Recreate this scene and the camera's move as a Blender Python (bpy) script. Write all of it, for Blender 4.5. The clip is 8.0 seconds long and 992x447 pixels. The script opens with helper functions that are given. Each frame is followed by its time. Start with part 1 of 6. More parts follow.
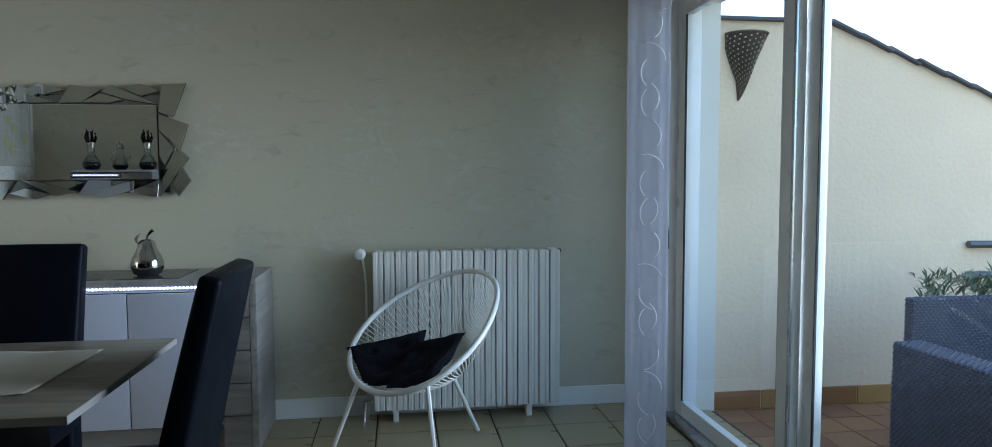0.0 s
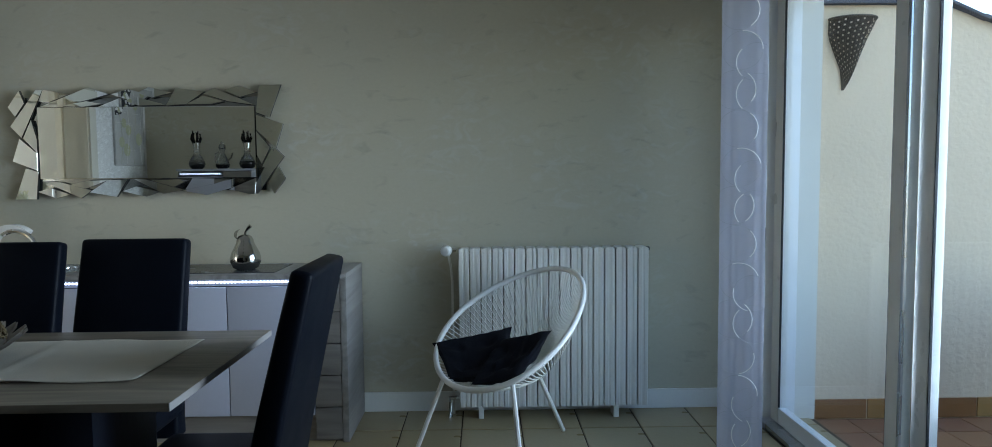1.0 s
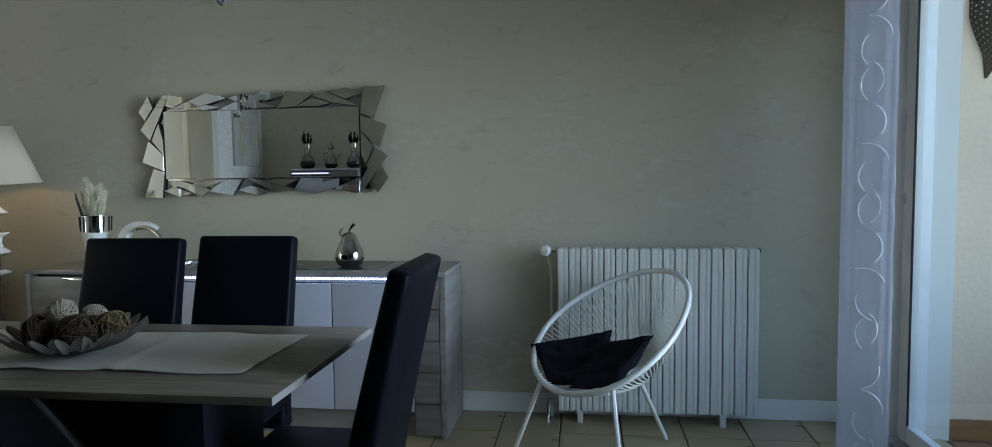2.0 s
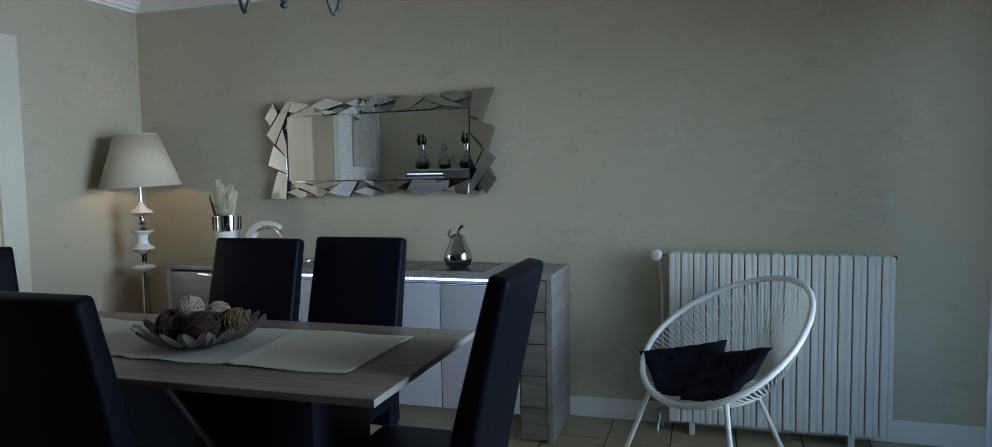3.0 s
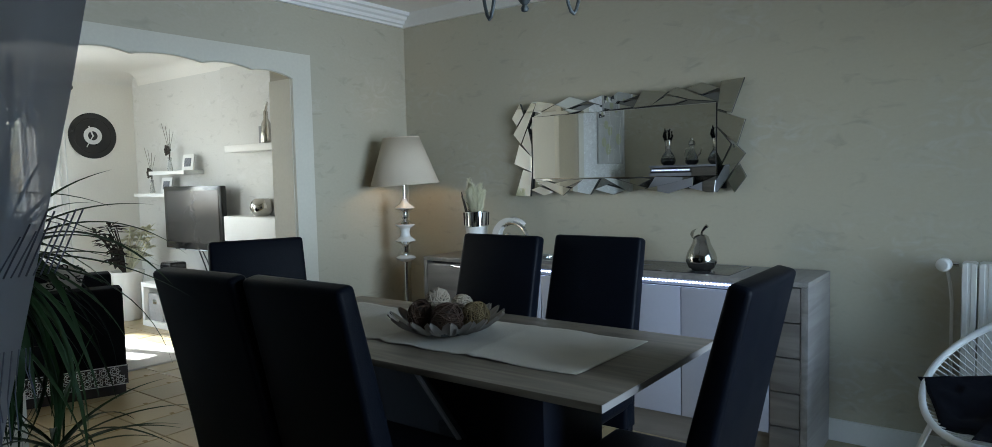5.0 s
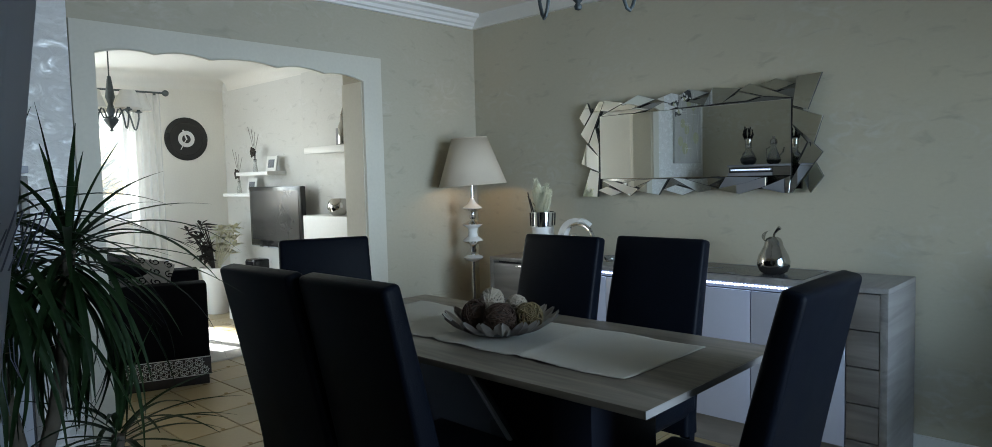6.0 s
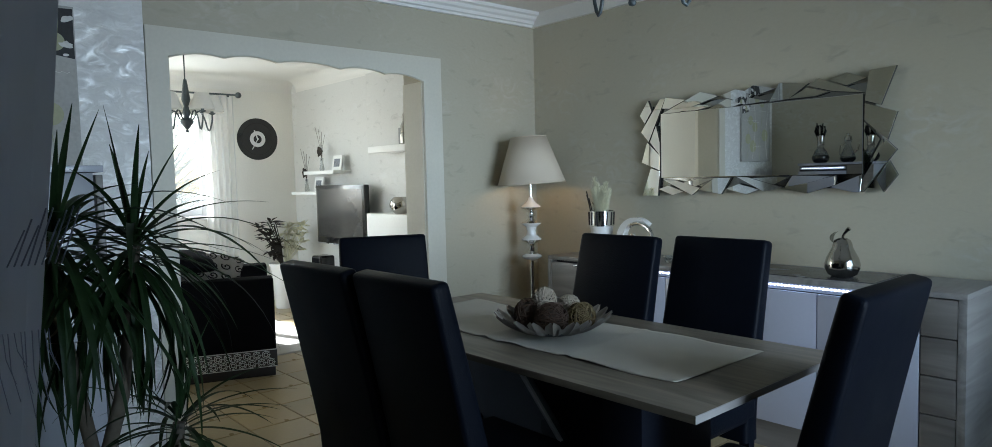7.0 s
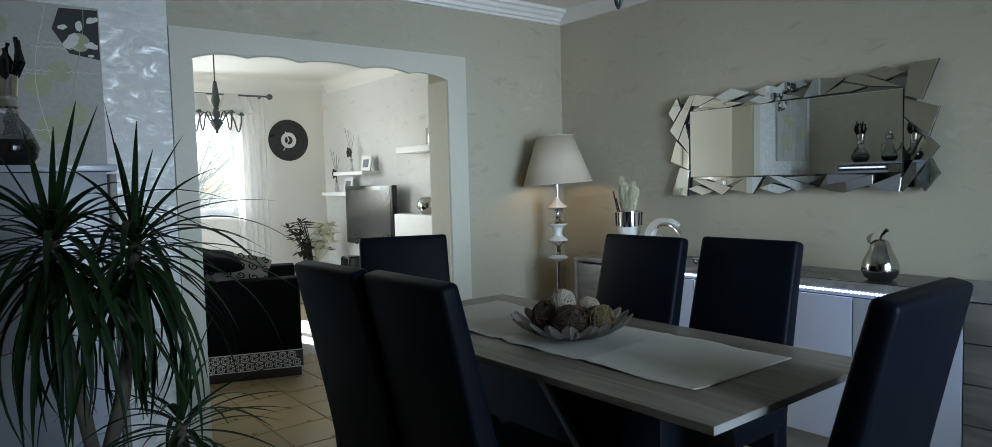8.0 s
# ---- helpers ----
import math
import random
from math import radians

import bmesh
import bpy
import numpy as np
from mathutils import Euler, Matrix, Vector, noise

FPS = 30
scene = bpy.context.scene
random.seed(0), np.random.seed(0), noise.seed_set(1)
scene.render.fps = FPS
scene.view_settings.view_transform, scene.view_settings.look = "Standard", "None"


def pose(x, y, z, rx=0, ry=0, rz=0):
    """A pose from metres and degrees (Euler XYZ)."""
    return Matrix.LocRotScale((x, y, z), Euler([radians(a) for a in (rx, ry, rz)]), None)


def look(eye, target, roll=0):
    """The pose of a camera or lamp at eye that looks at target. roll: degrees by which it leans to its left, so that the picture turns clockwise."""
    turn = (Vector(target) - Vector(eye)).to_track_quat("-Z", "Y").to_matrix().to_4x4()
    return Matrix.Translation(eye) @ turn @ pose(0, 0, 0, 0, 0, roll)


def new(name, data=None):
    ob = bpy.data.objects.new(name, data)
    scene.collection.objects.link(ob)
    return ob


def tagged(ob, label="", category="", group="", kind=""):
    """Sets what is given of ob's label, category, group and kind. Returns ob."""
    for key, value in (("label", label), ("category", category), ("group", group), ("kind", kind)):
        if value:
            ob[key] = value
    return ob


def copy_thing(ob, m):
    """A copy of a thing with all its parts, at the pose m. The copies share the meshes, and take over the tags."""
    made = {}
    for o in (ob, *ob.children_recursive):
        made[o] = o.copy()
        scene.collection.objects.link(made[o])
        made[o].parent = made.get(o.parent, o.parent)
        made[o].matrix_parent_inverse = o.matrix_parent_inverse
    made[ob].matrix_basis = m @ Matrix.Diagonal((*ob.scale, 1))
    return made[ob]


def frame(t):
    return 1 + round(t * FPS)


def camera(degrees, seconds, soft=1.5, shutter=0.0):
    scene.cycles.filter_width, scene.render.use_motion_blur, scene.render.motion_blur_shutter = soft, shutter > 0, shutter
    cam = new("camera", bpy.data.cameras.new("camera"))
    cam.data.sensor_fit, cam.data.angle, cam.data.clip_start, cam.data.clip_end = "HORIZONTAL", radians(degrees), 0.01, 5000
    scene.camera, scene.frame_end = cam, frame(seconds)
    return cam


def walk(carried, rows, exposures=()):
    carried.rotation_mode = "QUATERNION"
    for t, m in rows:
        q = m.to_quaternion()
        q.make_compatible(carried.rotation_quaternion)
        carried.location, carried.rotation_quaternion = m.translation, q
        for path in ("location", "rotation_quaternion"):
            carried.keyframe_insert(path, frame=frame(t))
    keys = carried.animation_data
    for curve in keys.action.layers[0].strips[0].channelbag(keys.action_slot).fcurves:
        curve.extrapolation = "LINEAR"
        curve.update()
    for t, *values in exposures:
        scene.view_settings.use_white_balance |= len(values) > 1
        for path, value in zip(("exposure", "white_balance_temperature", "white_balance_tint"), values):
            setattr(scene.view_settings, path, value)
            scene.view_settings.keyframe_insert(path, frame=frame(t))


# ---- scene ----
cam = camera(71.0, 8.0, soft=0.8)
PATH = [
    (0, (3.415, -3.762, 1.277), (3.69, -1.785, 1.147), -0.2),
    (0.5, (3.415, -3.744, 1.272), (3.57, -1.754, 1.14), -0.4),
    (1, (3.415, -3.725, 1.272), (3.446, -1.73, 1.136), -0.5),
    (2.5, (3.431, -3.642, 1.276), (3.015, -1.691, 1.138), -0.8),
    (3, (3.444, -3.625, 1.29), (2.867, -1.715, 1.152), -0.9),
    (3.5, (3.444, -3.616, 1.295), (2.708, -1.761, 1.158), -1.0),
    (4, (3.445, -3.594, 1.299), (2.545, -1.813, 1.162), -1.1),
    (4.5, (3.437, -3.589, 1.301), (2.367, -1.905, 1.163), -1.2),
    (6, (3.519, -3.503, 1.299), (2.141, -2.059, 1.168), -1.4),
    (6.5, (3.528, -3.488, 1.296), (2.075, -2.12, 1.167), -1.4),
    (7, (3.545, -3.471, 1.298), (2.039, -2.162, 1.168), -1.4),
    (7.5, (3.558, -3.44, 1.298), (2.016, -2.173, 1.171), -1.4),
    (8, (3.536, -3.386, 1.288), (1.966, -2.153, 1.164), -1.5),
]
walk(cam, [(t, look(eye, target, roll)) for t, eye, target, roll in PATH], [(0, 2.4, 5850, 5), (1.2, 2.38, 5850, 5), (2.5, 2.28, 5850, 5), (3.5, 2.28, 5850, 5), (4.7, 2.4, 5800, 5), (8, 2.4, 5800, 5)])


# ---- light ----
world = bpy.data.worlds.new("world")
scene.world = world
world.use_nodes = True
_wn = world.node_tree.nodes
_sky = _wn.new("ShaderNodeTexSky")
_sky.sky_type = "NISHITA"
_sky.sun_disc = False
_sky.sun_elevation = radians(40)
_sky.sun_rotation = radians(250)
_sky.air_density = 1.2
_sky.dust_density = 2.5
world.node_tree.links.new(_sky.outputs[0], _wn["Background"].inputs[0])
_wn["Background"].inputs[1].default_value = 0.14


def lamp(name, kind, m, energy, color, wide=0.0, high=0.0, spread=180):
    data = bpy.data.lights.new(name, kind)
    data.energy, data.color = energy, color
    if kind == "SUN":
        data.angle = wide
    elif kind == "AREA":
        data.shape, data.size, data.size_y, data.spread = "RECTANGLE", wide, high, radians(spread)
    else:
        data.shadow_soft_size = wide
    ob = new(name, data)
    ob.matrix_world = m
    return ob


# low afternoon sun from the west-south-west
lamp("sun", "SUN", look((0, 0, 0), (0.74, 0.20, -0.64)), 5.0, (1.0, 0.95, 0.88), radians(0.53))
# area lamps stand in for sky light; the living room's south opening is added
lamp("daylight_east", "AREA", look((5.06, -1.70, 1.30), (0, -1.02, 0.98)), 5.2, (0.77, 0.87, 1.0), 1.65, 1.7, 68)
lamp("added_daylight_living", "AREA", look((-2.9, -3.75, 1.3), (-2.6, 0, 0.9)), 4.5, (1.0, 0.985, 0.96), 1.3, 1.9)
lamp("daylight_window", "AREA", look((-3.94, -1.56, 1.55), (-0.6, -2.6, 1.1)), 3.0, (0.97, 0.985, 1.0), 1.0, 0.95)
lamp("floor_lamp_bulb", "POINT", pose(0.25, -0.30, 1.36), 0.22, (1.0, 0.62, 0.28), 0.03)


# ---- materials ----
def material(name, color, rough=0.5, metal=0.0, vary=0.08, scale=6.0, fine=60.0, bump=0.1, bump_scale=80.0, spec=0.5, stretch=(1, 1, 1), rough_vary=0.1, **extra):
    """A surface with colour that varies at two scales, uneven gloss and fine relief."""
    m = bpy.data.materials.new(name)
    m.use_nodes = True
    n, link = m.node_tree.nodes, m.node_tree.links.new
    b = n["Principled BSDF"]
    co = n.new("ShaderNodeTexCoord")
    mp = n.new("ShaderNodeMapping")
    mp.inputs["Scale"].default_value = stretch
    link(co.outputs["Object"], mp.inputs[0])

    def cloud(size, detail):
        t = n.new("ShaderNodeTexNoise")
        t.inputs["Scale"].default_value, t.inputs["Detail"].default_value = size, detail
        link(mp.outputs[0], t.inputs["Vector"])
        return t

    big, small = cloud(scale, 3), cloud(fine, 4)
    add = n.new("ShaderNodeMath")
    add.operation = "ADD"
    link(big.outputs[0], add.inputs[0])
    link(small.outputs[0], add.inputs[1])
    ramp = n.new("ShaderNodeMapRange")
    ramp.inputs["From Min"].default_value, ramp.inputs["From Max"].default_value = 0.6, 1.4
    ramp.inputs["To Min"].default_value, ramp.inputs["To Max"].default_value = 1 - vary, 1 + vary
    link(add.outputs[0], ramp.inputs[0])
    mul = n.new("ShaderNodeVectorMath")
    mul.operation = "SCALE"
    mul.inputs[0].default_value = color[:3]
    link(ramp.outputs[0], mul.inputs["Scale"])
    link(mul.outputs[0], b.inputs["Base Color"])
    rr = n.new("ShaderNodeMapRange")
    rr.inputs["To Min"].default_value, rr.inputs["To Max"].default_value = max(0.0, rough - rough_vary), min(1.0, rough + rough_vary)
    link(big.outputs[0], rr.inputs[0])
    link(rr.outputs[0], b.inputs["Roughness"])
    b.inputs["Metallic"].default_value = metal
    b.inputs["Specular IOR Level"].default_value = spec
    if bump:
        bp = n.new("ShaderNodeBump")
        bp.inputs["Strength"].default_value, bp.inputs["Distance"].default_value = bump, 0.004
        bt = cloud(bump_scale, 4)
        link(bt.outputs[0], bp.inputs["Height"])
        link(bp.outputs[0], b.inputs["Normal"])
    for key, value in extra.items():
        b.inputs[key.replace("_", " ")].default_value = value
    return m


def wood(name, light, dark, axis=0, rough=0.4, grain=9.0):
    """Ash-grey laminate with grain along one axis."""
    m = material(name, light, rough, bump=0.05)
    n, link = m.node_tree.nodes, m.node_tree.links.new
    b = n["Principled BSDF"]
    co = n.new("ShaderNodeTexCoord")
    mp = n.new("ShaderNodeMapping")
    s = [grain, grain, grain]
    s[axis] = grain * 0.09
    mp.inputs["Scale"].default_value = s
    link(co.outputs["Object"], mp.inputs[0])
    t = n.new("ShaderNodeTexNoise")
    t.inputs["Scale"].default_value, t.inputs["Detail"].default_value, t.inputs["Distortion"].default_value = 2.2, 8, 1.2
    link(mp.outputs[0], t.inputs["Vector"])
    r = n.new("ShaderNodeValToRGB")
    r.color_ramp.elements[0].position, r.color_ramp.elements[0].color = 0.32, (*dark, 1)
    r.color_ramp.elements[1].position, r.color_ramp.elements[1].color = 0.68, (*light, 1)
    link(t.outputs[0], r.inputs[0])
    link(r.outputs[0], b.inputs["Base Color"])
    return m


def pearl_plaster(name, color, streak, amount, gloss, relief, size, cover=0.48, fade=None):
    """Brushed pearlescent plaster: trowel swirls in colour, gloss and relief."""
    m = material(name, color, 0.55, bump=0)
    n, link = m.node_tree.nodes, m.node_tree.links.new
    b = n["Principled BSDF"]
    co = n.new("ShaderNodeTexCoord")
    mp = n.new("ShaderNodeMapping")
    mp.inputs["Scale"].default_value = (1.0, 1.0, 1.7)
    link(co.outputs["Object"], mp.inputs[0])
    swirl = n.new("ShaderNodeTexNoise")
    swirl.inputs["Scale"].default_value, swirl.inputs["Detail"].default_value, swirl.inputs["Distortion"].default_value = size, 6, 2.2
    patch = n.new("ShaderNodeTexNoise")
    patch.inputs["Scale"].default_value, patch.inputs["Detail"].default_value = 1.1, 2
    fine = n.new("ShaderNodeTexNoise")
    fine.inputs["Scale"].default_value, fine.inputs["Detail"].default_value = 45, 4
    for t in (swirl, patch, fine):
        link(mp.outputs[0], t.inputs["Vector"])
    keep = n.new("ShaderNodeMapRange")
    keep.inputs["From Min"].default_value, keep.inputs["From Max"].default_value = cover, cover + 0.24
    link(patch.outputs[0], keep.inputs[0])
    peak = n.new("ShaderNodeMapRange")
    peak.inputs["From Min"].default_value, peak.inputs["From Max"].default_value = 0.48, 0.70
    link(swirl.outputs[0], peak.inputs[0])
    both = n.new("ShaderNodeMath")
    both.operation = "MULTIPLY"
    link(keep.outputs[0], both.inputs[0])
    link(peak.outputs[0], both.inputs[1])
    if fade:  # the silver finish was brushed out unevenly towards its top
        part_z, edge, gate = n.new("ShaderNodeSeparateXYZ"), n.new("ShaderNodeMapRange"), n.new("ShaderNodeMath")
        edge.inputs["From Min"].default_value, edge.inputs["From Max"].default_value = fade, fade - 0.22
        wob = n.new("ShaderNodeMath")
        wob.operation, wob.inputs[1].default_value = "MULTIPLY_ADD", 0.3
        link(co.outputs["Object"], part_z.inputs[0])
        link(patch.outputs[0], wob.inputs[0])
        link(part_z.outputs[2], wob.inputs[2])
        link(wob.outputs[0], edge.inputs[0])
        gate.operation = "MULTIPLY"
        link(both.outputs[0], gate.inputs[0])
        link(edge.outputs[0], gate.inputs[1])
        both = gate
    amt = n.new("ShaderNodeMath")
    amt.operation = "MULTIPLY"
    amt.inputs[1].default_value = amount
    link(both.outputs[0], amt.inputs[0])
    base = n.new("ShaderNodeMixRGB")
    base.inputs[1].default_value = (*[c * 0.95 for c in color], 1)
    base.inputs[2].default_value = (*[min(1, c * 1.05) for c in color], 1)
    link(fine.outputs[0], base.inputs[0])
    # rubbed darker strokes, broken up at hand size
    stroke = n.new("ShaderNodeTexNoise")
    stroke.inputs["Scale"].default_value, stroke.inputs["Detail"].default_value, stroke.inputs["Distortion"].default_value = 7.5, 5, 0.7
    smp = n.new("ShaderNodeMapping")
    smp.inputs["Scale"].default_value, smp.inputs["Location"].default_value = (1.0, 1.0, 2.2), (3.1, 1.7, 0.4)
    link(co.outputs["Object"], smp.inputs[0])
    link(smp.outputs[0], stroke.inputs["Vector"])
    dark = n.new("ShaderNodeMapRange")
    dark.inputs["From Min"].default_value, dark.inputs["From Max"].default_value = 0.60, 0.80
    dark.inputs["To Max"].default_value = 0.75
    link(stroke.outputs[0], dark.inputs[0])
    worn = n.new("ShaderNodeMixRGB")
    worn.inputs[2].default_value = (*[c * 0.68 for c in color], 1)
    link(dark.outputs[0], worn.inputs[0])
    link(base.outputs[0], worn.inputs[1])
    mix = n.new("ShaderNodeMixRGB")
    mix.inputs[2].default_value = (*streak, 1)
    link(amt.outputs[0], mix.inputs[0])
    link(worn.outputs[0], mix.inputs[1])
    link(mix.outputs[0], b.inputs["Base Color"])
    rough = n.new("ShaderNodeMapRange")
    rough.inputs["To Min"].default_value, rough.inputs["To Max"].default_value = 0.62, gloss
    link(both.outputs[0], rough.inputs[0])
    link(rough.outputs[0], b.inputs["Roughness"])
    metal = n.new("ShaderNodeMath")
    metal.operation = "MULTIPLY"
    metal.inputs[1].default_value = amount * 0.6
    link(both.outputs[0], metal.inputs[0])
    link(metal.outputs[0], b.inputs["Metallic"])
    bp = n.new("ShaderNodeBump")
    bp.inputs["Strength"].default_value, bp.inputs["Distance"].default_value = relief, 0.02
    link(swirl.outputs[0], bp.inputs["Height"])
    link(bp.outputs[0], b.inputs["Normal"])
    return m


def glowing(name, color, strength):
    m = bpy.data.materials.new(name)
    m.use_nodes = True
    b = m.node_tree.nodes["Principled BSDF"]
    b.inputs["Base Color"].default_value = (*color, 1)
    b.inputs["Emission Color"].default_value = (*color, 1)
    b.inputs["Emission Strength"].default_value = strength
    return m


def sheer(name, color, clear, weave=900.0):
    """Thin voile: part diffuse, part translucent, part open."""
    m = bpy.data.materials.new(name)
    m.use_nodes = True
    n, link = m.node_tree.nodes, m.node_tree.links.new
    n.remove(n["Principled BSDF"])
    d, t, o = n.new("ShaderNodeBsdfDiffuse"), n.new("ShaderNodeBsdfTranslucent"), n.new("ShaderNodeBsdfTransparent")
    co, tex = n.new("ShaderNodeTexCoord"), n.new("ShaderNodeTexNoise")
    tex.inputs["Scale"].default_value = 14
    link(co.outputs["Object"], tex.inputs["Vector"])
    mixc = n.new("ShaderNodeMixRGB")
    mixc.inputs[1].default_value = (*[c * 0.92 for c in color], 1)
    mixc.inputs[2].default_value = (*color, 1)
    link(tex.outputs[0], mixc.inputs[0])
    link(mixc.outputs[0], d.inputs[0])
    link(mixc.outputs[0], t.inputs[0])
    a, c = n.new("ShaderNodeMixShader"), n.new("ShaderNodeMixShader")
    a.inputs[0].default_value, c.inputs[0].default_value = 0.5, clear
    link(d.outputs[0], a.inputs[1])
    link(t.outputs[0], a.inputs[2])
    link(a.outputs[0], c.inputs[1])
    link(o.outputs[0], c.inputs[2])
    link(c.outputs[0], n["Material Output"].inputs[0])
    return m


def glass_pane_material():
    m = bpy.data.materials.new("window_glass")
    m.use_nodes = True
    n, link = m.node_tree.nodes, m.node_tree.links.new
    n.remove(n["Principled BSDF"])
    g, o, f, mix = n.new("ShaderNodeBsdfGlossy"), n.new("ShaderNodeBsdfTransparent"), n.new("ShaderNodeLayerWeight"), n.new("ShaderNodeMixShader")
    curve, gain = n.new("ShaderNodeMath"), n.new("ShaderNodeMath")
    curve.operation, curve.inputs[1].default_value = "POWER", 5.0
    gain.operation, gain.inputs[1].default_value, gain.inputs[2].default_value = "MULTIPLY_ADD", 0.8, 0.03
    g.inputs["Roughness"].default_value = 0.02
    o.inputs[0].default_value = (0.95, 0.97, 0.97, 1)
    link(f.outputs["Facing"], curve.inputs[0])
    link(curve.outputs[0], gain.inputs[0])
    link(gain.outputs[0], mix.inputs[0])
    link(o.outputs[0], mix.inputs[1])
    link(g.outputs[0], mix.inputs[2])
    link(mix.outputs[0], n["Material Output"].inputs[0])
    return m


def tile_material(name, color, vary, rough, warm):
    """Glazed floor tile; every tile has its own tone."""
    m = material(name, color, rough, vary=0.05, scale=3, fine=40, bump=0.12, bump_scale=40)
    n, link = m.node_tree.nodes, m.node_tree.links.new
    b = n["Principled BSDF"]
    info = n.new("ShaderNodeObjectInfo")
    rng = n.new("ShaderNodeMapRange")
    rng.inputs["To Min"].default_value, rng.inputs["To Max"].default_value = 1 - vary, 1 + vary
    link(info.outputs["Random"], rng.inputs[0])
    old = b.inputs["Base Color"].links[0].from_socket
    s = n.new("ShaderNodeVectorMath")
    s.operation = "SCALE"
    link(old, s.inputs[0])
    link(rng.outputs[0], s.inputs["Scale"])
    hue = n.new("ShaderNodeMixRGB")
    hue.blend_type = "MIX"
    link(info.outputs["Random"], hue.inputs[0])
    t = n.new("ShaderNodeVectorMath")
    t.operation = "MULTIPLY"
    t.inputs[1].default_value = warm
    link(s.outputs[0], t.inputs[0])
    link(s.outputs[0], hue.inputs[1])
    link(t.outputs[0], hue.inputs[2])
    link(hue.outputs[0], b.inputs["Base Color"])
    return m


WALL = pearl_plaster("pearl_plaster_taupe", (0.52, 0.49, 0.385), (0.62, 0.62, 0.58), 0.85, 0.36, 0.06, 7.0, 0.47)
# close to WALL's hue, darkened to offset the strong daylight on this wall
WALL_WEST = pearl_plaster("pearl_plaster_dimmed", (0.435, 0.405, 0.312), (0.62, 0.60, 0.54), 0.5, 0.30, 0.08, 6.0)
WALL_LIVING = pearl_plaster("pearl_plaster_white", (0.66, 0.66, 0.635), (0.84, 0.85, 0.87), 0.5, 0.32, 0.10, 5.0)
WALL_SILVER = pearl_plaster("silver_plaster", (0.74, 0.74, 0.725), (0.95, 0.96, 0.96), 0.9, 0.30, 0.55, 9.0, 0.05, 2.36)
CREAM = material("cream_wall_paint", (0.78, 0.765, 0.71), 0.7, vary=0.04, scale=2, bump=0.08)
WHITE = material("white_paint", (0.80, 0.80, 0.78), 0.45, vary=0.03, scale=3, bump=0.04)
CEIL = material("ceiling_paint", (0.78, 0.77, 0.73), 0.8, vary=0.03, scale=1.5, bump=0.05)
TRIM = material("arch_paint", (0.60, 0.58, 0.495), 0.55, vary=0.05, scale=3, bump=0.10, bump_scale=30)
LACQUER = material("white_lacquer", (0.40, 0.415, 0.49), 0.16, vary=0.02, bump=0.0, rough_vary=0.04)
ENAMEL = material("radiator_enamel", (0.74, 0.73, 0.69), 0.35, vary=0.05, scale=5, bump=0.06)
PVC = material("white_pvc", (0.90, 0.905, 0.915), 0.3, vary=0.02, bump=0.02)
ALU = material("brushed_aluminium", (0.60, 0.62, 0.66), 0.28, metal=1.0, bump=0.03)
GASKET = material("black_gasket", (0.03, 0.03, 0.035), 0.6)
LEATHER = material("black_leatherette", (0.0026, 0.0036, 0.0066), 0.45, vary=0.2, scale=8, bump=0.22, bump_scale=220, spec=0.06)
WOODX = wood("grey_ash_laminate", (0.195, 0.168, 0.130), (0.092, 0.078, 0.058), 0)
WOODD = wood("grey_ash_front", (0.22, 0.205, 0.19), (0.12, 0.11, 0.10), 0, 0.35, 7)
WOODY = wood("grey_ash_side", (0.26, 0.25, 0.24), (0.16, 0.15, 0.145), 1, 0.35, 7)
PEDESTAL = material("anthracite_pedestal", (0.007, 0.009, 0.016), 0.45, vary=0.1, spec=0.15)
DARKPANEL = material("anthracite_lacquer", (0.05, 0.052, 0.06), 0.25, vary=0.05)
CHROME = material("chrome", (0.80, 0.80, 0.80), 0.07, metal=1.0, vary=0.02, bump=0.0, rough_vary=0.03)
SILVERED = material("silvered_ceramic", (0.48, 0.465, 0.43), 0.10, metal=1.0, vary=0.03, bump=0.0, rough_vary=0.04)
MIRROR = material("mirror_glass", (0.93, 0.945, 0.92), 0.015, metal=1.0, vary=0.0, bump=0.0, rough_vary=0.01)
# dark tone paints the shadowed gaps along the shards' sides
SHARD_EDGE = material("shadowed_shard_edge", (0.03, 0.032, 0.03), 0.3, bump=0.0)
BACKING = material("grey_mirror_backing", (0.34, 0.345, 0.33), 0.12, metal=1.0, bump=0.0)
CERAMIC = material("white_ceramic", (0.80, 0.79, 0.76), 0.2, vary=0.02, bump=0.02)
LINEN = material("ecru_linen", (0.52, 0.495, 0.43), 0.9, vary=0.06, scale=12, fine=300, bump=0.3, bump_scale=500)
SHADE = material("lampshade_cotton", (0.60, 0.52, 0.41), 0.85, vary=0.05, fine=200, bump=0.15, bump_scale=300)
CORD = material("white_pvc_cord", (0.72, 0.72, 0.68), 0.4, vary=0.04, bump=0.02)
STEELW = material("white_painted_steel", (0.76, 0.76, 0.74), 0.35, vary=0.03, bump=0.02)
NAVY = material("black_cotton", (0.010, 0.011, 0.016), 0.9, vary=0.25, scale=14, bump=0.4, bump_scale=300, spec=0.1)
IRON = material("grey_patina_iron", (0.10, 0.115, 0.12), 0.5, metal=0.5, vary=0.2, scale=20, bump=0.2)
LEAF = material("dracaena_leaf", (0.014, 0.032, 0.010), 0.5, vary=0.35, scale=10, fine=90, bump=0.12, bump_scale=60, spec=0.22)
LEAFDRY = material("dry_leaf_tip", (0.16, 0.12, 0.05), 0.7, vary=0.2)
BARK = material("dracaena_bark", (0.10, 0.085, 0.065), 0.9, vary=0.25, scale=15, bump=0.6, bump_scale=50)
